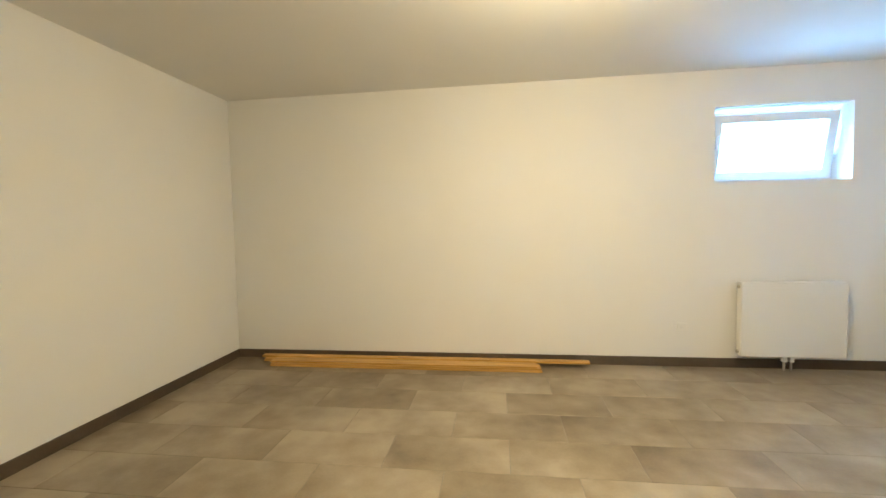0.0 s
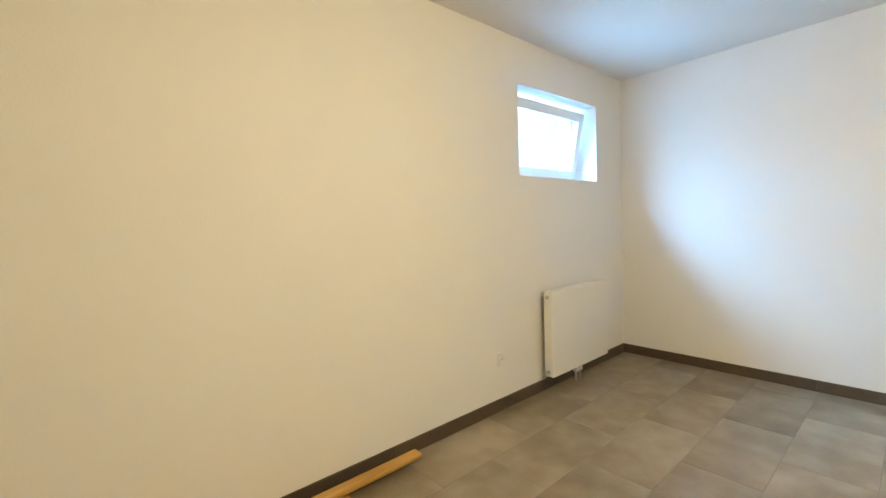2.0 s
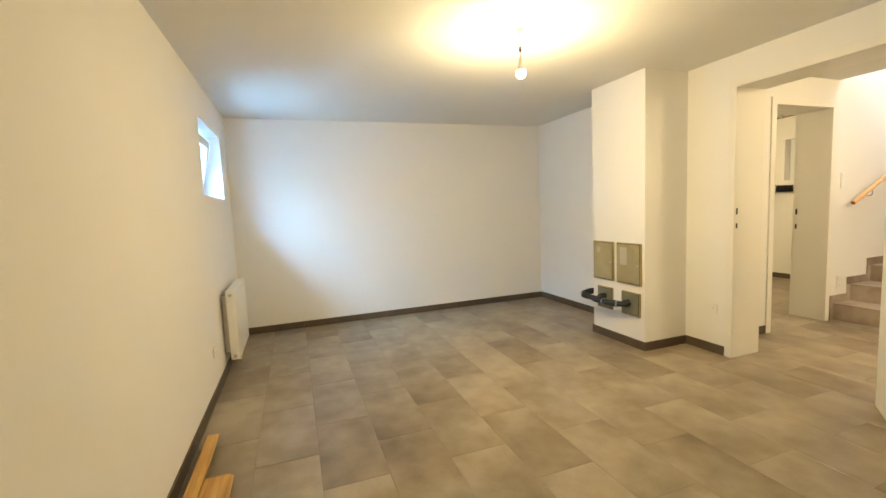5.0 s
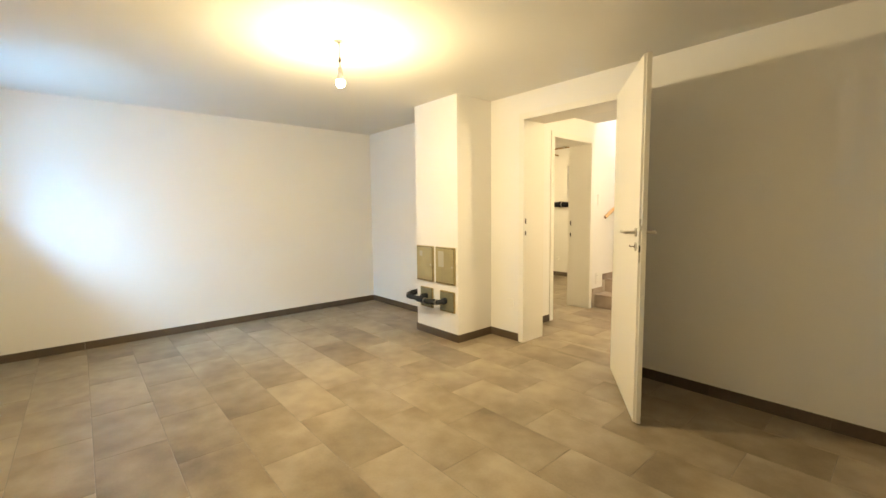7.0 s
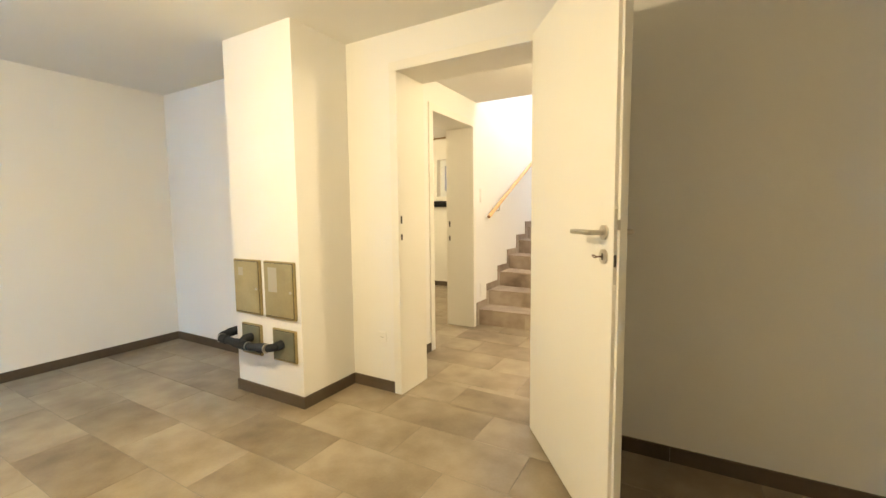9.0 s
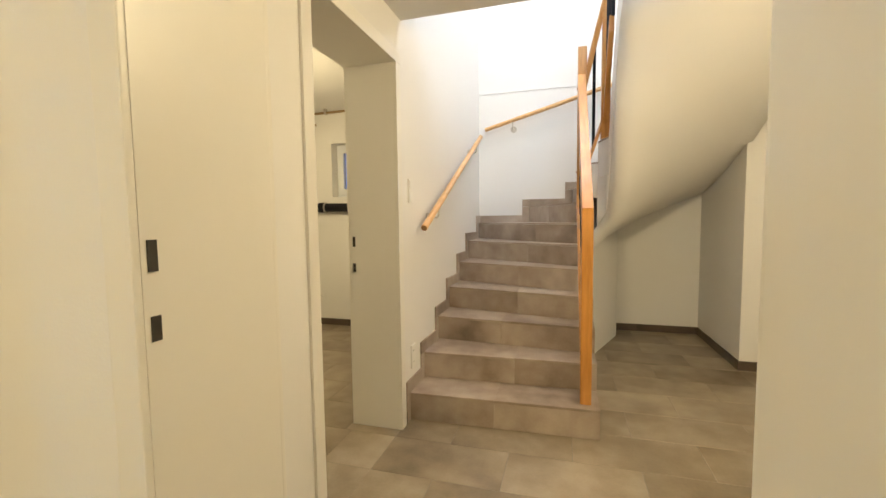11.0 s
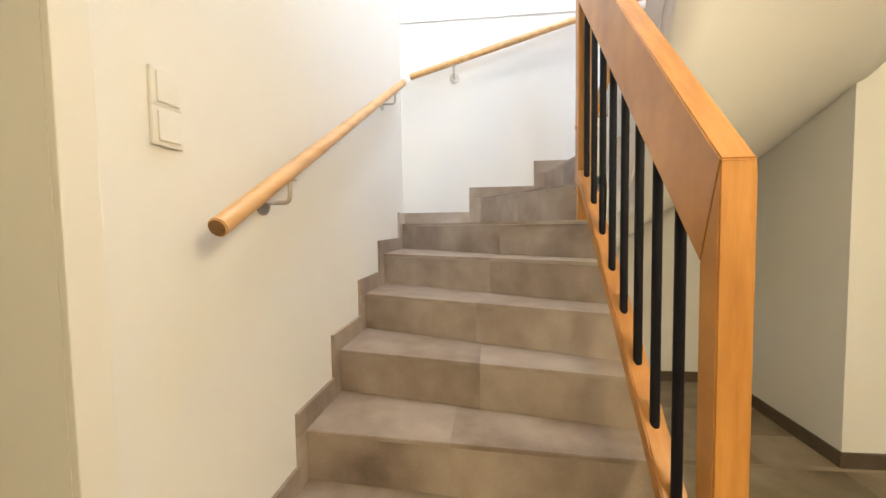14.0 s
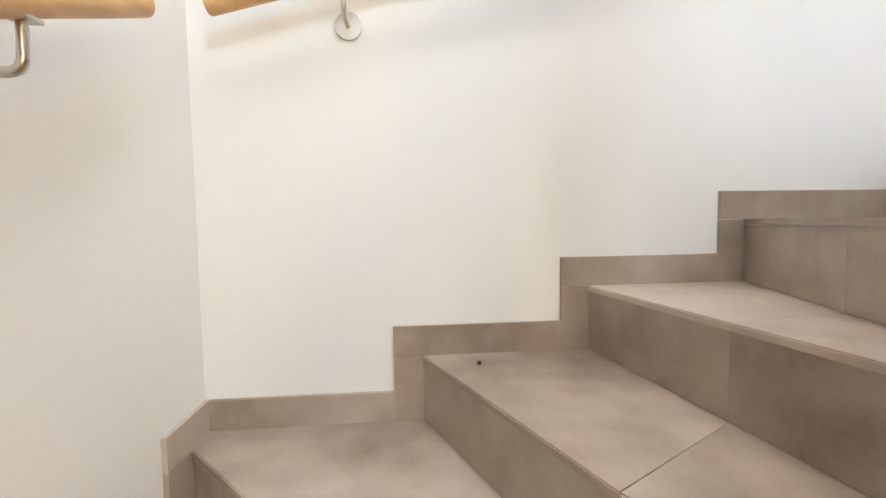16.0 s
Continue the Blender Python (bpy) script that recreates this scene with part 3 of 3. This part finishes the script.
for cx, cz, rx, rz, lean in ((-1.85, 1.335, 0.105, 0.085, 0.05), (-1.865, 1.315, 0.09, 0.055, 0.04)):
    loop = [(cx + rx * math.cos(a), 0.03 + 0.008 * math.sin(2 * a), cz + rz * math.sin(a) - lean * math.cos(a)) for a in [i * math.pi / 14 for i in range(30)]]
    part("cable_loop", tube(bmesh.new(), loop, 0.0042, 8), TAN_CABLE, wires, smooth=True)
part("cable_lead", tube(bmesh.new(), bent([(-1.94, 0.05, 2.2), (-1.93, 0.05, 1.8), (-1.89, 0.04, 1.5), (-1.91, 0.03, 1.36), (-1.95, 0.03, 1.22)], 0.08), 0.0055, 8), CABLE, wires, smooth=True)
part("cable_lead", tube(bmesh.new(), bent([(-1.93, 0.04, 1.42), (-1.89, 0.04, 1.34), (-1.93, 0.03, 1.24)], 0.05), 0.0045, 8), TAN_CABLE, wires, smooth=True)


crumb = bmesh.new()
bmesh.ops.create_icosphere(crumb, subdivisions=1, radius=0.006, matrix=Matrix.Translation((0.36, -4.08, R * 8 + 0.004)))
tagged(link_mesh("mortar_crumb", crumb, CABLE), "dark crumb of mortar on a winding step", "debris")

# ---- black drain pipe and copper pipe in the store room ----
drain = thing("drain_pipe", "black drain pipe running round the store room wall", "pipe")
part("pipe", tube(bmesh.new(), bent([(3.69, -0.6, 2.36), (3.69, -3.72, 2.30), (3.68, -3.81, 2.22), (3.68, -3.81, 1.41), (1.6, -3.81, 1.38)], 0.11, 7), 0.05, 16), BLACK, drain, smooth=True)
for a, b in (((3.69, -3.20, 2.31), (3.69, -3.14, 2.312)), ((3.68, -3.81, 2.02), (3.68, -3.81, 1.96)), ((3.54, -3.81, 1.408), (3.48, -3.81, 1.407)), ((2.86, -3.81, 1.4), (2.8, -3.81, 1.4))):
    part("collar", rod(bmesh.new(), a, b, 0.057, 18), BLACK, drain, "thicker pipe collar", True)
for a, b in (((3.68, -3.81, 1.955), (3.68, -3.81, 1.94)), ((3.475, -3.81, 1.407), (3.46, -3.81, 1.407)), ((2.795, -3.81, 1.4), (2.78, -3.81, 1.4)), ((3.69, -3.13, 2.312), (3.69, -3.115, 2.312))):
    part("clamp", rod(bmesh.new(), a, b, 0.06, 18), STEEL, drain, "steel pipe clamp", True)
part("branch", rod(bmesh.new(), (3.69, -3.58, 2.31), (3.64, -3.46, 2.44), 0.04, 14), BLACK, drain, smooth=True)
copper = thing("copper_pipe", "tarnished copper pipe clipped under the store room ceiling", "pipe")
part("pipe", tube(bmesh.new(), bent([(2.0, -3.75, 2.47), (3.05, -3.75, 2.455), (3.14, -3.75, 2.40), (2.82, -3.70, 2.32)], 0.05), 0.013, 10), BRASS, copper, smooth=True)
for x in (2.72, 2.2):
    part("pipe_clip", box(x - 0.012, -3.77, 2.44, x + 0.012, -3.73, CEIL + 0.10), STEEL, copper)
part("stop_valve", box(2.92, -3.735, 2.335, 2.95, -3.70, 2.39, bevel=0.004), BRASS, copper)


# ---- staircase ----
XL = HALL_X1 - 0.004
LEFT = [(XL, -1.89), (XL, -2.165), (XL, -2.505), (XL, -2.835), (XL, -3.195), (XL, -3.57), (XL, -4.10), (0.49, BACK + 0.004), (0.04, BACK + 0.004), (-0.41, BACK + 0.004),
        (-0.92, BACK + 0.004), (-1.236, -4.02), (-1.236, -3.60), (-1.236, -3.20), (-1.236, -2.80), (-1.236, -2.38)]
RIGHT = [(-0.075, -1.925), (-0.075, -2.20), (-0.075, -2.405), (-0.075, -2.585), (-0.075, -2.745), (-0.075, -2.925), (-0.075, -3.07), (0.02, -3.175), (-0.06, -3.30), (-0.10, -3.36),
         (-0.15, -3.34), (-0.215, -3.10), (-0.215, -2.99), (-0.215, -2.88), (-0.215, -2.75), (-0.215, -2.60)]
NSTEP = len(LEFT)
BEND = {6: (0.372, -3.415), 7: (0.262, -3.585)}
stairs = tagged(new("staircase"), "winding staircase clad in taupe stoneware tiles", "stairs", kind="structure")


def along(a, b, f):
    return (a[0] + (b[0] - a[0]) * f, a[1] + (b[1] - a[1]) * f)


def shifted(a, b, d):
    """The line from a to b moved sideways by d."""
    n = Vector((b[1] - a[1], a[0] - b[0])).normalized() * d
    return (a[0] + n.x, a[1] + n.y), (b[0] + n.x, b[1] + n.y)


core = bmesh.new()
for i in range(NSTEP - 1):
    a, b, c, d = LEFT[i], RIGHT[i], RIGHT[i + 1], LEFT[i + 1]
    z = R * (i + 1)
    outline = [a, b, c, d]
    if i == 6:
        outline = [a, b, c, d, (XL, BACK + 0.004)]
    if i == 10:
        outline = [a, b, c, d, (-1.236, BACK + 0.004)]
    inset = [Vector(p) for p in outline]
    low = 0.0 if i < 9 else z - 0.30
    if i < 9:
        ends = [Vector(BEND[k]) if k in BEND else None for k in (i, i + 1)]
        solid = [inset[0]] + ([ends[0]] if ends[0] else []) + [inset[1], inset[2]] + ([ends[1]] if ends[1] else []) + inset[3:]
        prism(core, [(min(p.x, XL), p.y) for p in solid], low, z - 0.014)
    else:
        prism(core, [(p.x, p.y) for p in inset], low, z - 0.014)
    # tread in two tiles, with a thin joint, and the riser below it
    f = (0.47, 0.55, 0.44, 0.52, 0.5, 0.555, 0.60)[i] if i < 7 else 0.5
    near = BEND.get(i, along(a, b, f))
    far = along(d, c, f)
    if i + 1 in BEND:
        far = BEND[i + 1]
    j = 0.0006
    for front, back, g0, g1, corner in (((a, near), (d, far), 0.0, 1.0 - j, True), ((near, b), (far, c), j, 1.0, False)):
        s0, s1 = shifted(*front, 0.0075)
        ring = [along(s0, s1, g0), along(s0, s1, g1), along(*back, g1), along(*back, g0)]
        if corner and len(outline) == 5:
            ring = ring + [outline[4]]
        tread = prism(bmesh.new(), ring, z - 0.014, z)
        lip = [e for e in tread.edges if all(v.co.z > z - 0.001 and (v.co.xy - Vector(ring[0])).length * (v.co.xy - Vector(ring[1])).length < 1e-5 for v in e.verts)]
        bmesh.ops.bevel(tread, geom=lip, offset=0.0025, segments=2, affect="EDGES")
        part("tread_tile", tread, STEP_TILE, stairs)
        p, q = shifted(*front, 0.004)
        p0, q0 = shifted(*front, -0.004)
        ring = [along(p, q, g0), along(p, q, g1), along(p0, q0, g1), along(p0, q0, g0)]
        part("riser_tile", prism(bmesh.new(), ring, z - R + 0.001, z - 0.015), STEP_TILE, stairs)
part("step_core", core, PLASTER, stairs, "white plastered stair core")

# sloping underside of the upper flight
soffit = bmesh.new()
OUT = [(-0.03, ALC, 1.06), (-0.51, ALC, 1.33), (-0.9, ALC, 1.47), (-1.24, ALC, 1.585), (-1.24, -3.9, 1.73), (-1.24, HALL_Y0, 1.925), (-1.24, -2.9, 2.12), (-1.24, -2.5, 2.30), (-1.24, -2.1, 2.50), (-1.24, WELL_Y, 2.62)]
INN = [(-0.06, -3.42, 1.02), (-0.10, -3.40, 1.10), (-0.15, -3.33, 1.18), (-0.21, -3.26, 1.28), (-0.215, -3.18, 1.38), (-0.215, -3.05, 1.60), (-0.215, -2.88, 1.94), (-0.215, -2.70, 2.24), (-0.215, -2.50, 2.50), (-0.215, -2.3, 2.62)]
grid = []
for o, n in zip(OUT, INN):
    o, n = Vector(o), Vector(n)
    row = []
    for k in range(9):
        f = k / 8
        v = n.lerp(o, f)
        row.append(soffit.verts.new(v))
    grid.append(row)
for r0, r1 in zip(grid, grid[1:]):
    for k in range(8):
        soffit.faces.new((r0[k], r0[k + 1], r1[k + 1], r1[k]))
ob = part("soffit", soffit, PLASTER, stairs, "smooth white plastered underside", True)
ob.data.shade_smooth()
mod = ob.modifiers.new("thick", "SOLIDIFY")
mod.thickness, mod.offset = 0.10, -1.0 if ob.data.polygons[0].normal.z > 0 else 1.0
# white inner cheek of the upper flight
cheek = bmesh.new()
lowline = [Vector(p) for p in INN]
for k, (p, q) in enumerate(zip(lowline[2:], lowline[3:])):
    hexa(cheek, [(p.x - 0.05, p.y, p.z), (p.x + 0.006, p.y, p.z), (q.x + 0.006, q.y, q.z), (q.x - 0.05, q.y, q.z)],
         [(p.x - 0.05, p.y, p.z + 0.42), (p.x + 0.006, p.y, p.z + 0.42), (q.x + 0.006, q.y, min(q.z + 0.42, 2.9)), (q.x - 0.05, q.y, min(q.z + 0.42, 2.9))])
part("cheek", cheek, PLASTER, stairs, "white plastered stair cheek")

# stepped skirting up the walls
def skirt_piece(a, b, z0, z1, parent, off=0.012):
    a, b = Vector((*a, 0)), Vector((*b, 0))
    n = Vector((-(b - a).y, (b - a).x, 0)).normalized() * off
    ring = [(a.x, a.y), (b.x, b.y), (b.x + n.x, b.y + n.y), (a.x + n.x, a.y + n.y)]
    return part("skirting_tile", prism(bmesh.new(), ring, z0, z1), STEP_TILE, parent)


for i in range(NSTEP - 1):
    a, d = LEFT[i], LEFT[i + 1]
    z = R * (i + 1)
    e = (0.055, 0.055, 0.06, 0.075, 0.088, 0.10, 0.115, 0.115)[min(i, 7)]
    e2 = (0.055, 0.055, 0.06, 0.075, 0.088, 0.10, 0.115, 0.115)[min(i + 1, 7)]
    if i < 6:
        skirt_piece((HALL_X1, d[1] + e2), (HALL_X1, a[1] + e), z, z + 0.078, stairs)
        skirt_piece((HALL_X1, a[1] - 0.055), (HALL_X1, a[1] + e), z - R + 0.001, z - 0.001, stairs)
    elif i == 6:
        skirt_piece((HALL_X1, BACK), (HALL_X1, a[1] + e), z, z + 0.078, stairs)
        skirt_piece((HALL_X1, a[1] - 0.055), (HALL_X1, a[1] + e), z - R + 0.001, z - 0.001, stairs)
        skirt_piece((d[0] + 0.08, BACK), (HALL_X1 - 0.013, BACK), z, z + 0.078, stairs)
    elif i < 10:
        skirt_piece((d[0] + 0.08, BACK), (a[0] + 0.08, BACK), z, z + 0.078, stairs)
        skirt_piece((a[0], BACK), (a[0] + 0.08, BACK), z - R + 0.001, z - 0.001, stairs)


# ---- balustrade ----
rail = thing("stair_railing", "beech stair railing with black steel balusters", "railing")


def beam(name, a, b, w, h, parent, label="", mat=None):
    """A plank between two points, w across and h deep, with plumb ends."""
    a, b = Vector(a), Vector(b)
    side = Vector(((b - a).y, -(b - a).x, 0)).normalized() * (w / 2)
    up = Vector((0, 0, h / 2))
    bm = bmesh.new()
    hexa(bm, [a - side - up, a + side - up, a + side + up, a - side + up], [b - side - up, b + side - up, b + side + up, b - side + up])
    bmesh.ops.bevel(bm, geom=bm.edges[:], offset=0.004, segments=2, affect="EDGES")
    return part(name, bm, mat or WOOD, parent, label)


N1, N2, N3 = (0.0, -2.005), (-0.005, -3.18), (-0.19, -3.22)

def side_cut(points, half):
    """A piece of wood cut to a (y, z) outline, half its thickness to each side of x = 0."""
    bm = bmesh.new()
    hexa(bm, [(-half, y, z) for y, z in points], [(half, y, z) for y, z in points])
    bmesh.ops.recalc_face_normals(bm, faces=bm.faces)
    bmesh.ops.bevel(bm, geom=bm.edges[:], offset=0.003, segments=2, affect="EDGES")
    return bm


YO, YI = N1[1] + 0.03, N1[1] - 0.034
part("newel_post", side_cut([(YO, R), (YI, R), (YI, 1.112), (YO, 1.296)], 0.031), WOOD, rail, "mitred beech end post")
part("newel_post", box(N2[0] - 0.034, N2[1] - 0.034, R * 7, N2[0] + 0.034, N2[1] + 0.034, 2.62, bevel=0.004), WOOD, rail)
part("newel_post", box(N3[0] - 0.034, N3[1] - 0.034, R * 11, N3[0] + 0.034, N3[1] + 0.034, 3.45, bevel=0.004), WOOD, rail)
part("handrail", side_cut([(YO, 1.298), (YI, 1.1135), (N2[1] + 0.03, 2.165), (N2[1] + 0.03, 2.405)], 0.030), WOOD, rail)
beam("lower_rail", (0, N1[1] - 0.033, 0.373), (0, N2[1] + 0.036, 1.40), 0.06, 0.065, rail)
beam("handrail", (-0.03, N2[1] - 0.01, 2.36), (-0.165, N3[1], 2.95), 0.045, 0.17, rail)
beam("lower_rail", (-0.03, N2[1] - 0.01, 1.62), (-0.165, N3[1], 2.02), 0.06, 0.06, rail)
beam("handrail", (N3[0], N3[1] + 0.035, 3.10), (N3[0], -2.2, 4.0), 0.045, 0.15, rail)
beam("lower_rail", (N3[0] + 0.005, N3[1] + 0.035, 2.06), (N3[0] + 0.005, -2.78, 2.62), 0.035, 0.11, rail)
NB = 8
for k in range(NB):
    y = -2.19 - 0.1315 * k
    part("baluster", rod(bmesh.new(), (0, y, 0.50 + 0.885 * (-2.18 - y)), (0, y, 1.26 + 0.915 * (-2.2 - y)), 0.0125, 12), BLACK, rail, "black steel baluster", True)
for f in (0.5,):
    part("baluster", rod(bmesh.new(), (-0.10, -3.235, 1.84), (-0.10, -3.235, 2.64), 0.0125, 12), BLACK, rail, "black steel baluster", True)
for k in range(4):
    y = -3.1 + 0.12 * k
    part("baluster", rod(bmesh.new(), (N3[0], y, 2.2 + 1.25 * 0.12 * k), (N3[0], y, 3.12 + 0.105 * k), 0.0125, 12), BLACK, rail, "black steel baluster", True)
for z in (R * 7 + 0.13, R * 7 + 0.42, 2.3):
    part("bolt_cap", rod(bmesh.new(), (N2[0] + 0.012, N2[1] + 0.0, z), (N2[0] + 0.041, N2[1], z), 0.009, 12), WOOD, rail, "wooden bolt cap", True)


# ---- wall handrails ----
def wall_rail(a, b, wall_axis, wall_at, brackets, label):
    w = thing("wall_handrail", label, "handrail", "wall handrails")
    a, b = Vector(a), Vector(b)
    bm = rod(bmesh.new(), a, b, 0.0215, 20)
    bmesh.ops.bevel(bm, geom=[e for e in bm.edges if len(e.link_faces) == 2 and e.calc_face_angle() > 1.0], offset=0.003, segments=2, affect="EDGES")
    part("rail", bm, RAILWOOD, w, smooth=True)
    along_rail = (b - a).normalized()
    for end, out in ((a, -along_rail), (b, along_rail)):
        part("end_grain", rod(bmesh.new(), end - out * 0.002, end + out * 0.0008, 0.018, 20), END_GRAIN, w, "dark end grain")
    for f in brackets:
        p = a.lerp(b, f)
        under = p - Vector((0, 0, 0.021))
        low = p - Vector((0, 0, 0.084))
        foot = low.copy()
        foot[wall_axis] = wall_at
        n = (low - foot).normalized()
        br = part("bracket", tube(bmesh.new(), bent([under, low, foot], 0.02), 0.0065, 10), STEEL, w, "bent steel bracket", True)
        part("rosette", rod(bmesh.new(), foot, foot + n * 0.006, 0.034, 24), STEEL, br, "round steel rosette", True)
        part("saddle", box(p.x - 0.014, p.y - 0.014, p.z - 0.0245, p.x + 0.014, p.y + 0.014, p.z - 0.0195), STEEL, br)
    return w


wall_rail((0.968, -1.99, 1.193), (0.968, -3.865, 2.10), 0, HALL_X1, (0.167, 0.875), "round beech handrail on the wall above the stairs")
wall_rail((0.965, -4.10, 2.215), (-0.62, -4.10, 2.655), 1, BACK, (0.19, 0.85), "round beech handrail on the wall behind the winding steps")


# ---- skirting of rooms ----
def skirting(name, runs, h=0.076, t=0.010):
    s = tagged(new(name), "taupe stoneware skirting tiles", "skirting", kind="structure")
    for (x0, y0), (x1, y1) in runs:
        a, b = Vector((x0, y0)), Vector((x1, y1))
        n = Vector((-(b - a).y, (b - a).x)).normalized() * t
        count = max(1, round((b - a).length / 0.65))
        for k in range(count):
            gap = 0.0003 / (b - a).length
            p, q = a.lerp(b, k / count + gap), a.lerp(b, (k + 1) / count - gap)
            part("skirting_tile", prism(bmesh.new(), [(p.x, p.y), (q.x, q.y), (q.x + n.x, q.y + n.y), (p.x + n.x, p.y + n.y)], 0.0, h), SKIRT, s)
    return s


T = 0.0105
skirting("baseboard_cellar", [((WX1, WY1), (WX0, WY1)), ((WX0, WY1 - T), (WX0, T)), ((WX0, 0), (DOOR_L - 0.06, 0)), ((DOOR_R + 0.06, 0), (1.175 - T, 0)),
                              ((1.175, 0), (1.175, 0.475 + T)), ((1.175, 0.475), (1.83, 0.475)), ((1.83, 0.475 + T), (1.83, T)), ((1.83, 0), (WX1, 0)), ((WX1, T), (WX1, WY1 - T))])
skirting("baseboard_corridor", [((HALL_X1, -0.865), (HALL_X1, HALL_Y1)), ((HALL_X1, -1.9), (HALL_X1, -1.815)), ((-1.24, ALC), (-0.05, ALC)), ((-1.24, HALL_Y0 + T), (-1.24, ALC + T)),
                                ((HALL_X0, HALL_Y0), (-1.24 + T, HALL_Y0)), ((HALL_X0, HALL_Y1), (HALL_X0, HALL_Y0 + T)), ((DOOR_L - 0.06, HALL_Y1), (HALL_X0, HALL_Y1))])
skirting("baseboard_store", [((B_X0, B_Y0), (B_X1, B_Y0)), ((B_X1, B_Y0 + T), (B_X1, -0.3))])


# ---- tiled floors ----
def floor_tiles(name, regions, label):
    """Half-bond tiles clipped to rectangles, over a bed of grout."""
    x0 = min(r[0] for r in regions)
    y0 = min(r[1] for r in regions)
    x1 = max(r[2] for r in regions)
    y1 = max(r[3] for r in regions)
    bed = bmesh.new()
    for r in regions:
        block(bed, r[0], r[1], -0.1, r[2], r[3], -0.0015)
    f = tagged(link_mesh(name, bed, GROUT), label, "floor", kind="structure")
    shared = {}
    W, H, g = 0.65, 0.328, 0.0015
    for r in regions:
        row0, row1 = math.floor((r[1] - 3.25) / H), math.ceil((r[3] - 3.25) / H)
        for k in range(row0, row1):
            ya, yb = max(3.25 + k * H + g, r[1]), min(3.25 + (k + 1) * H - g, r[3])
            if yb - ya < 0.01:
                continue
            start = 1.05 if k % 2 else 1.375
            for c in range(math.floor((r[0] - start) / W), math.ceil((r[2] - start) / W)):
                xa, xb = max(start + c * W + g, r[0]), min(start + (c + 1) * W - g, r[2])
                if xb - xa < 0.01:
                    continue
                size = (round(xb - xa, 4), round(yb - ya, 4))
                if size not in shared:
                    bm = box(-size[0] / 2, -size[1] / 2, -0.01, size[0] / 2, size[1] / 2, 0.0)
                    bmesh.ops.bevel(bm, geom=[e for e in bm.edges if all(v.co.z > -0.001 for v in e.verts)], offset=0.0012, segments=1, affect="EDGES")
                    me = bpy.data.meshes.new("tile")
                    bm.to_mesh(me)
                    bm.free()
                    me.materials.append(TILE)
                    shared[size] = me
                tile = new("tile", shared[size])
                tile.location = ((xa + xb) / 2, (ya + yb) / 2, 0)
                tile.parent = f
    return f


floor_tiles("floor_cellar", [(WX0, 0.0, WX1, WY1)], "taupe stoneware tile floor laid in half bond")
floor_tiles("floor_corridor", [(HALL_X0, HALL_Y0, HALL_X1, HALL_Y1), (DOOR_L, HALL_Y1, DOOR_R, 0.0), (-1.24, ALC, -0.05, HALL_Y0)], "taupe stoneware tile floor of the corridor")
floor_tiles("floor_store", [(B_X0, B_Y0, B_X1, -0.3), (HALL_X1, -1.745, B_X0, -0.93)], "taupe stoneware tile floor of the store room")
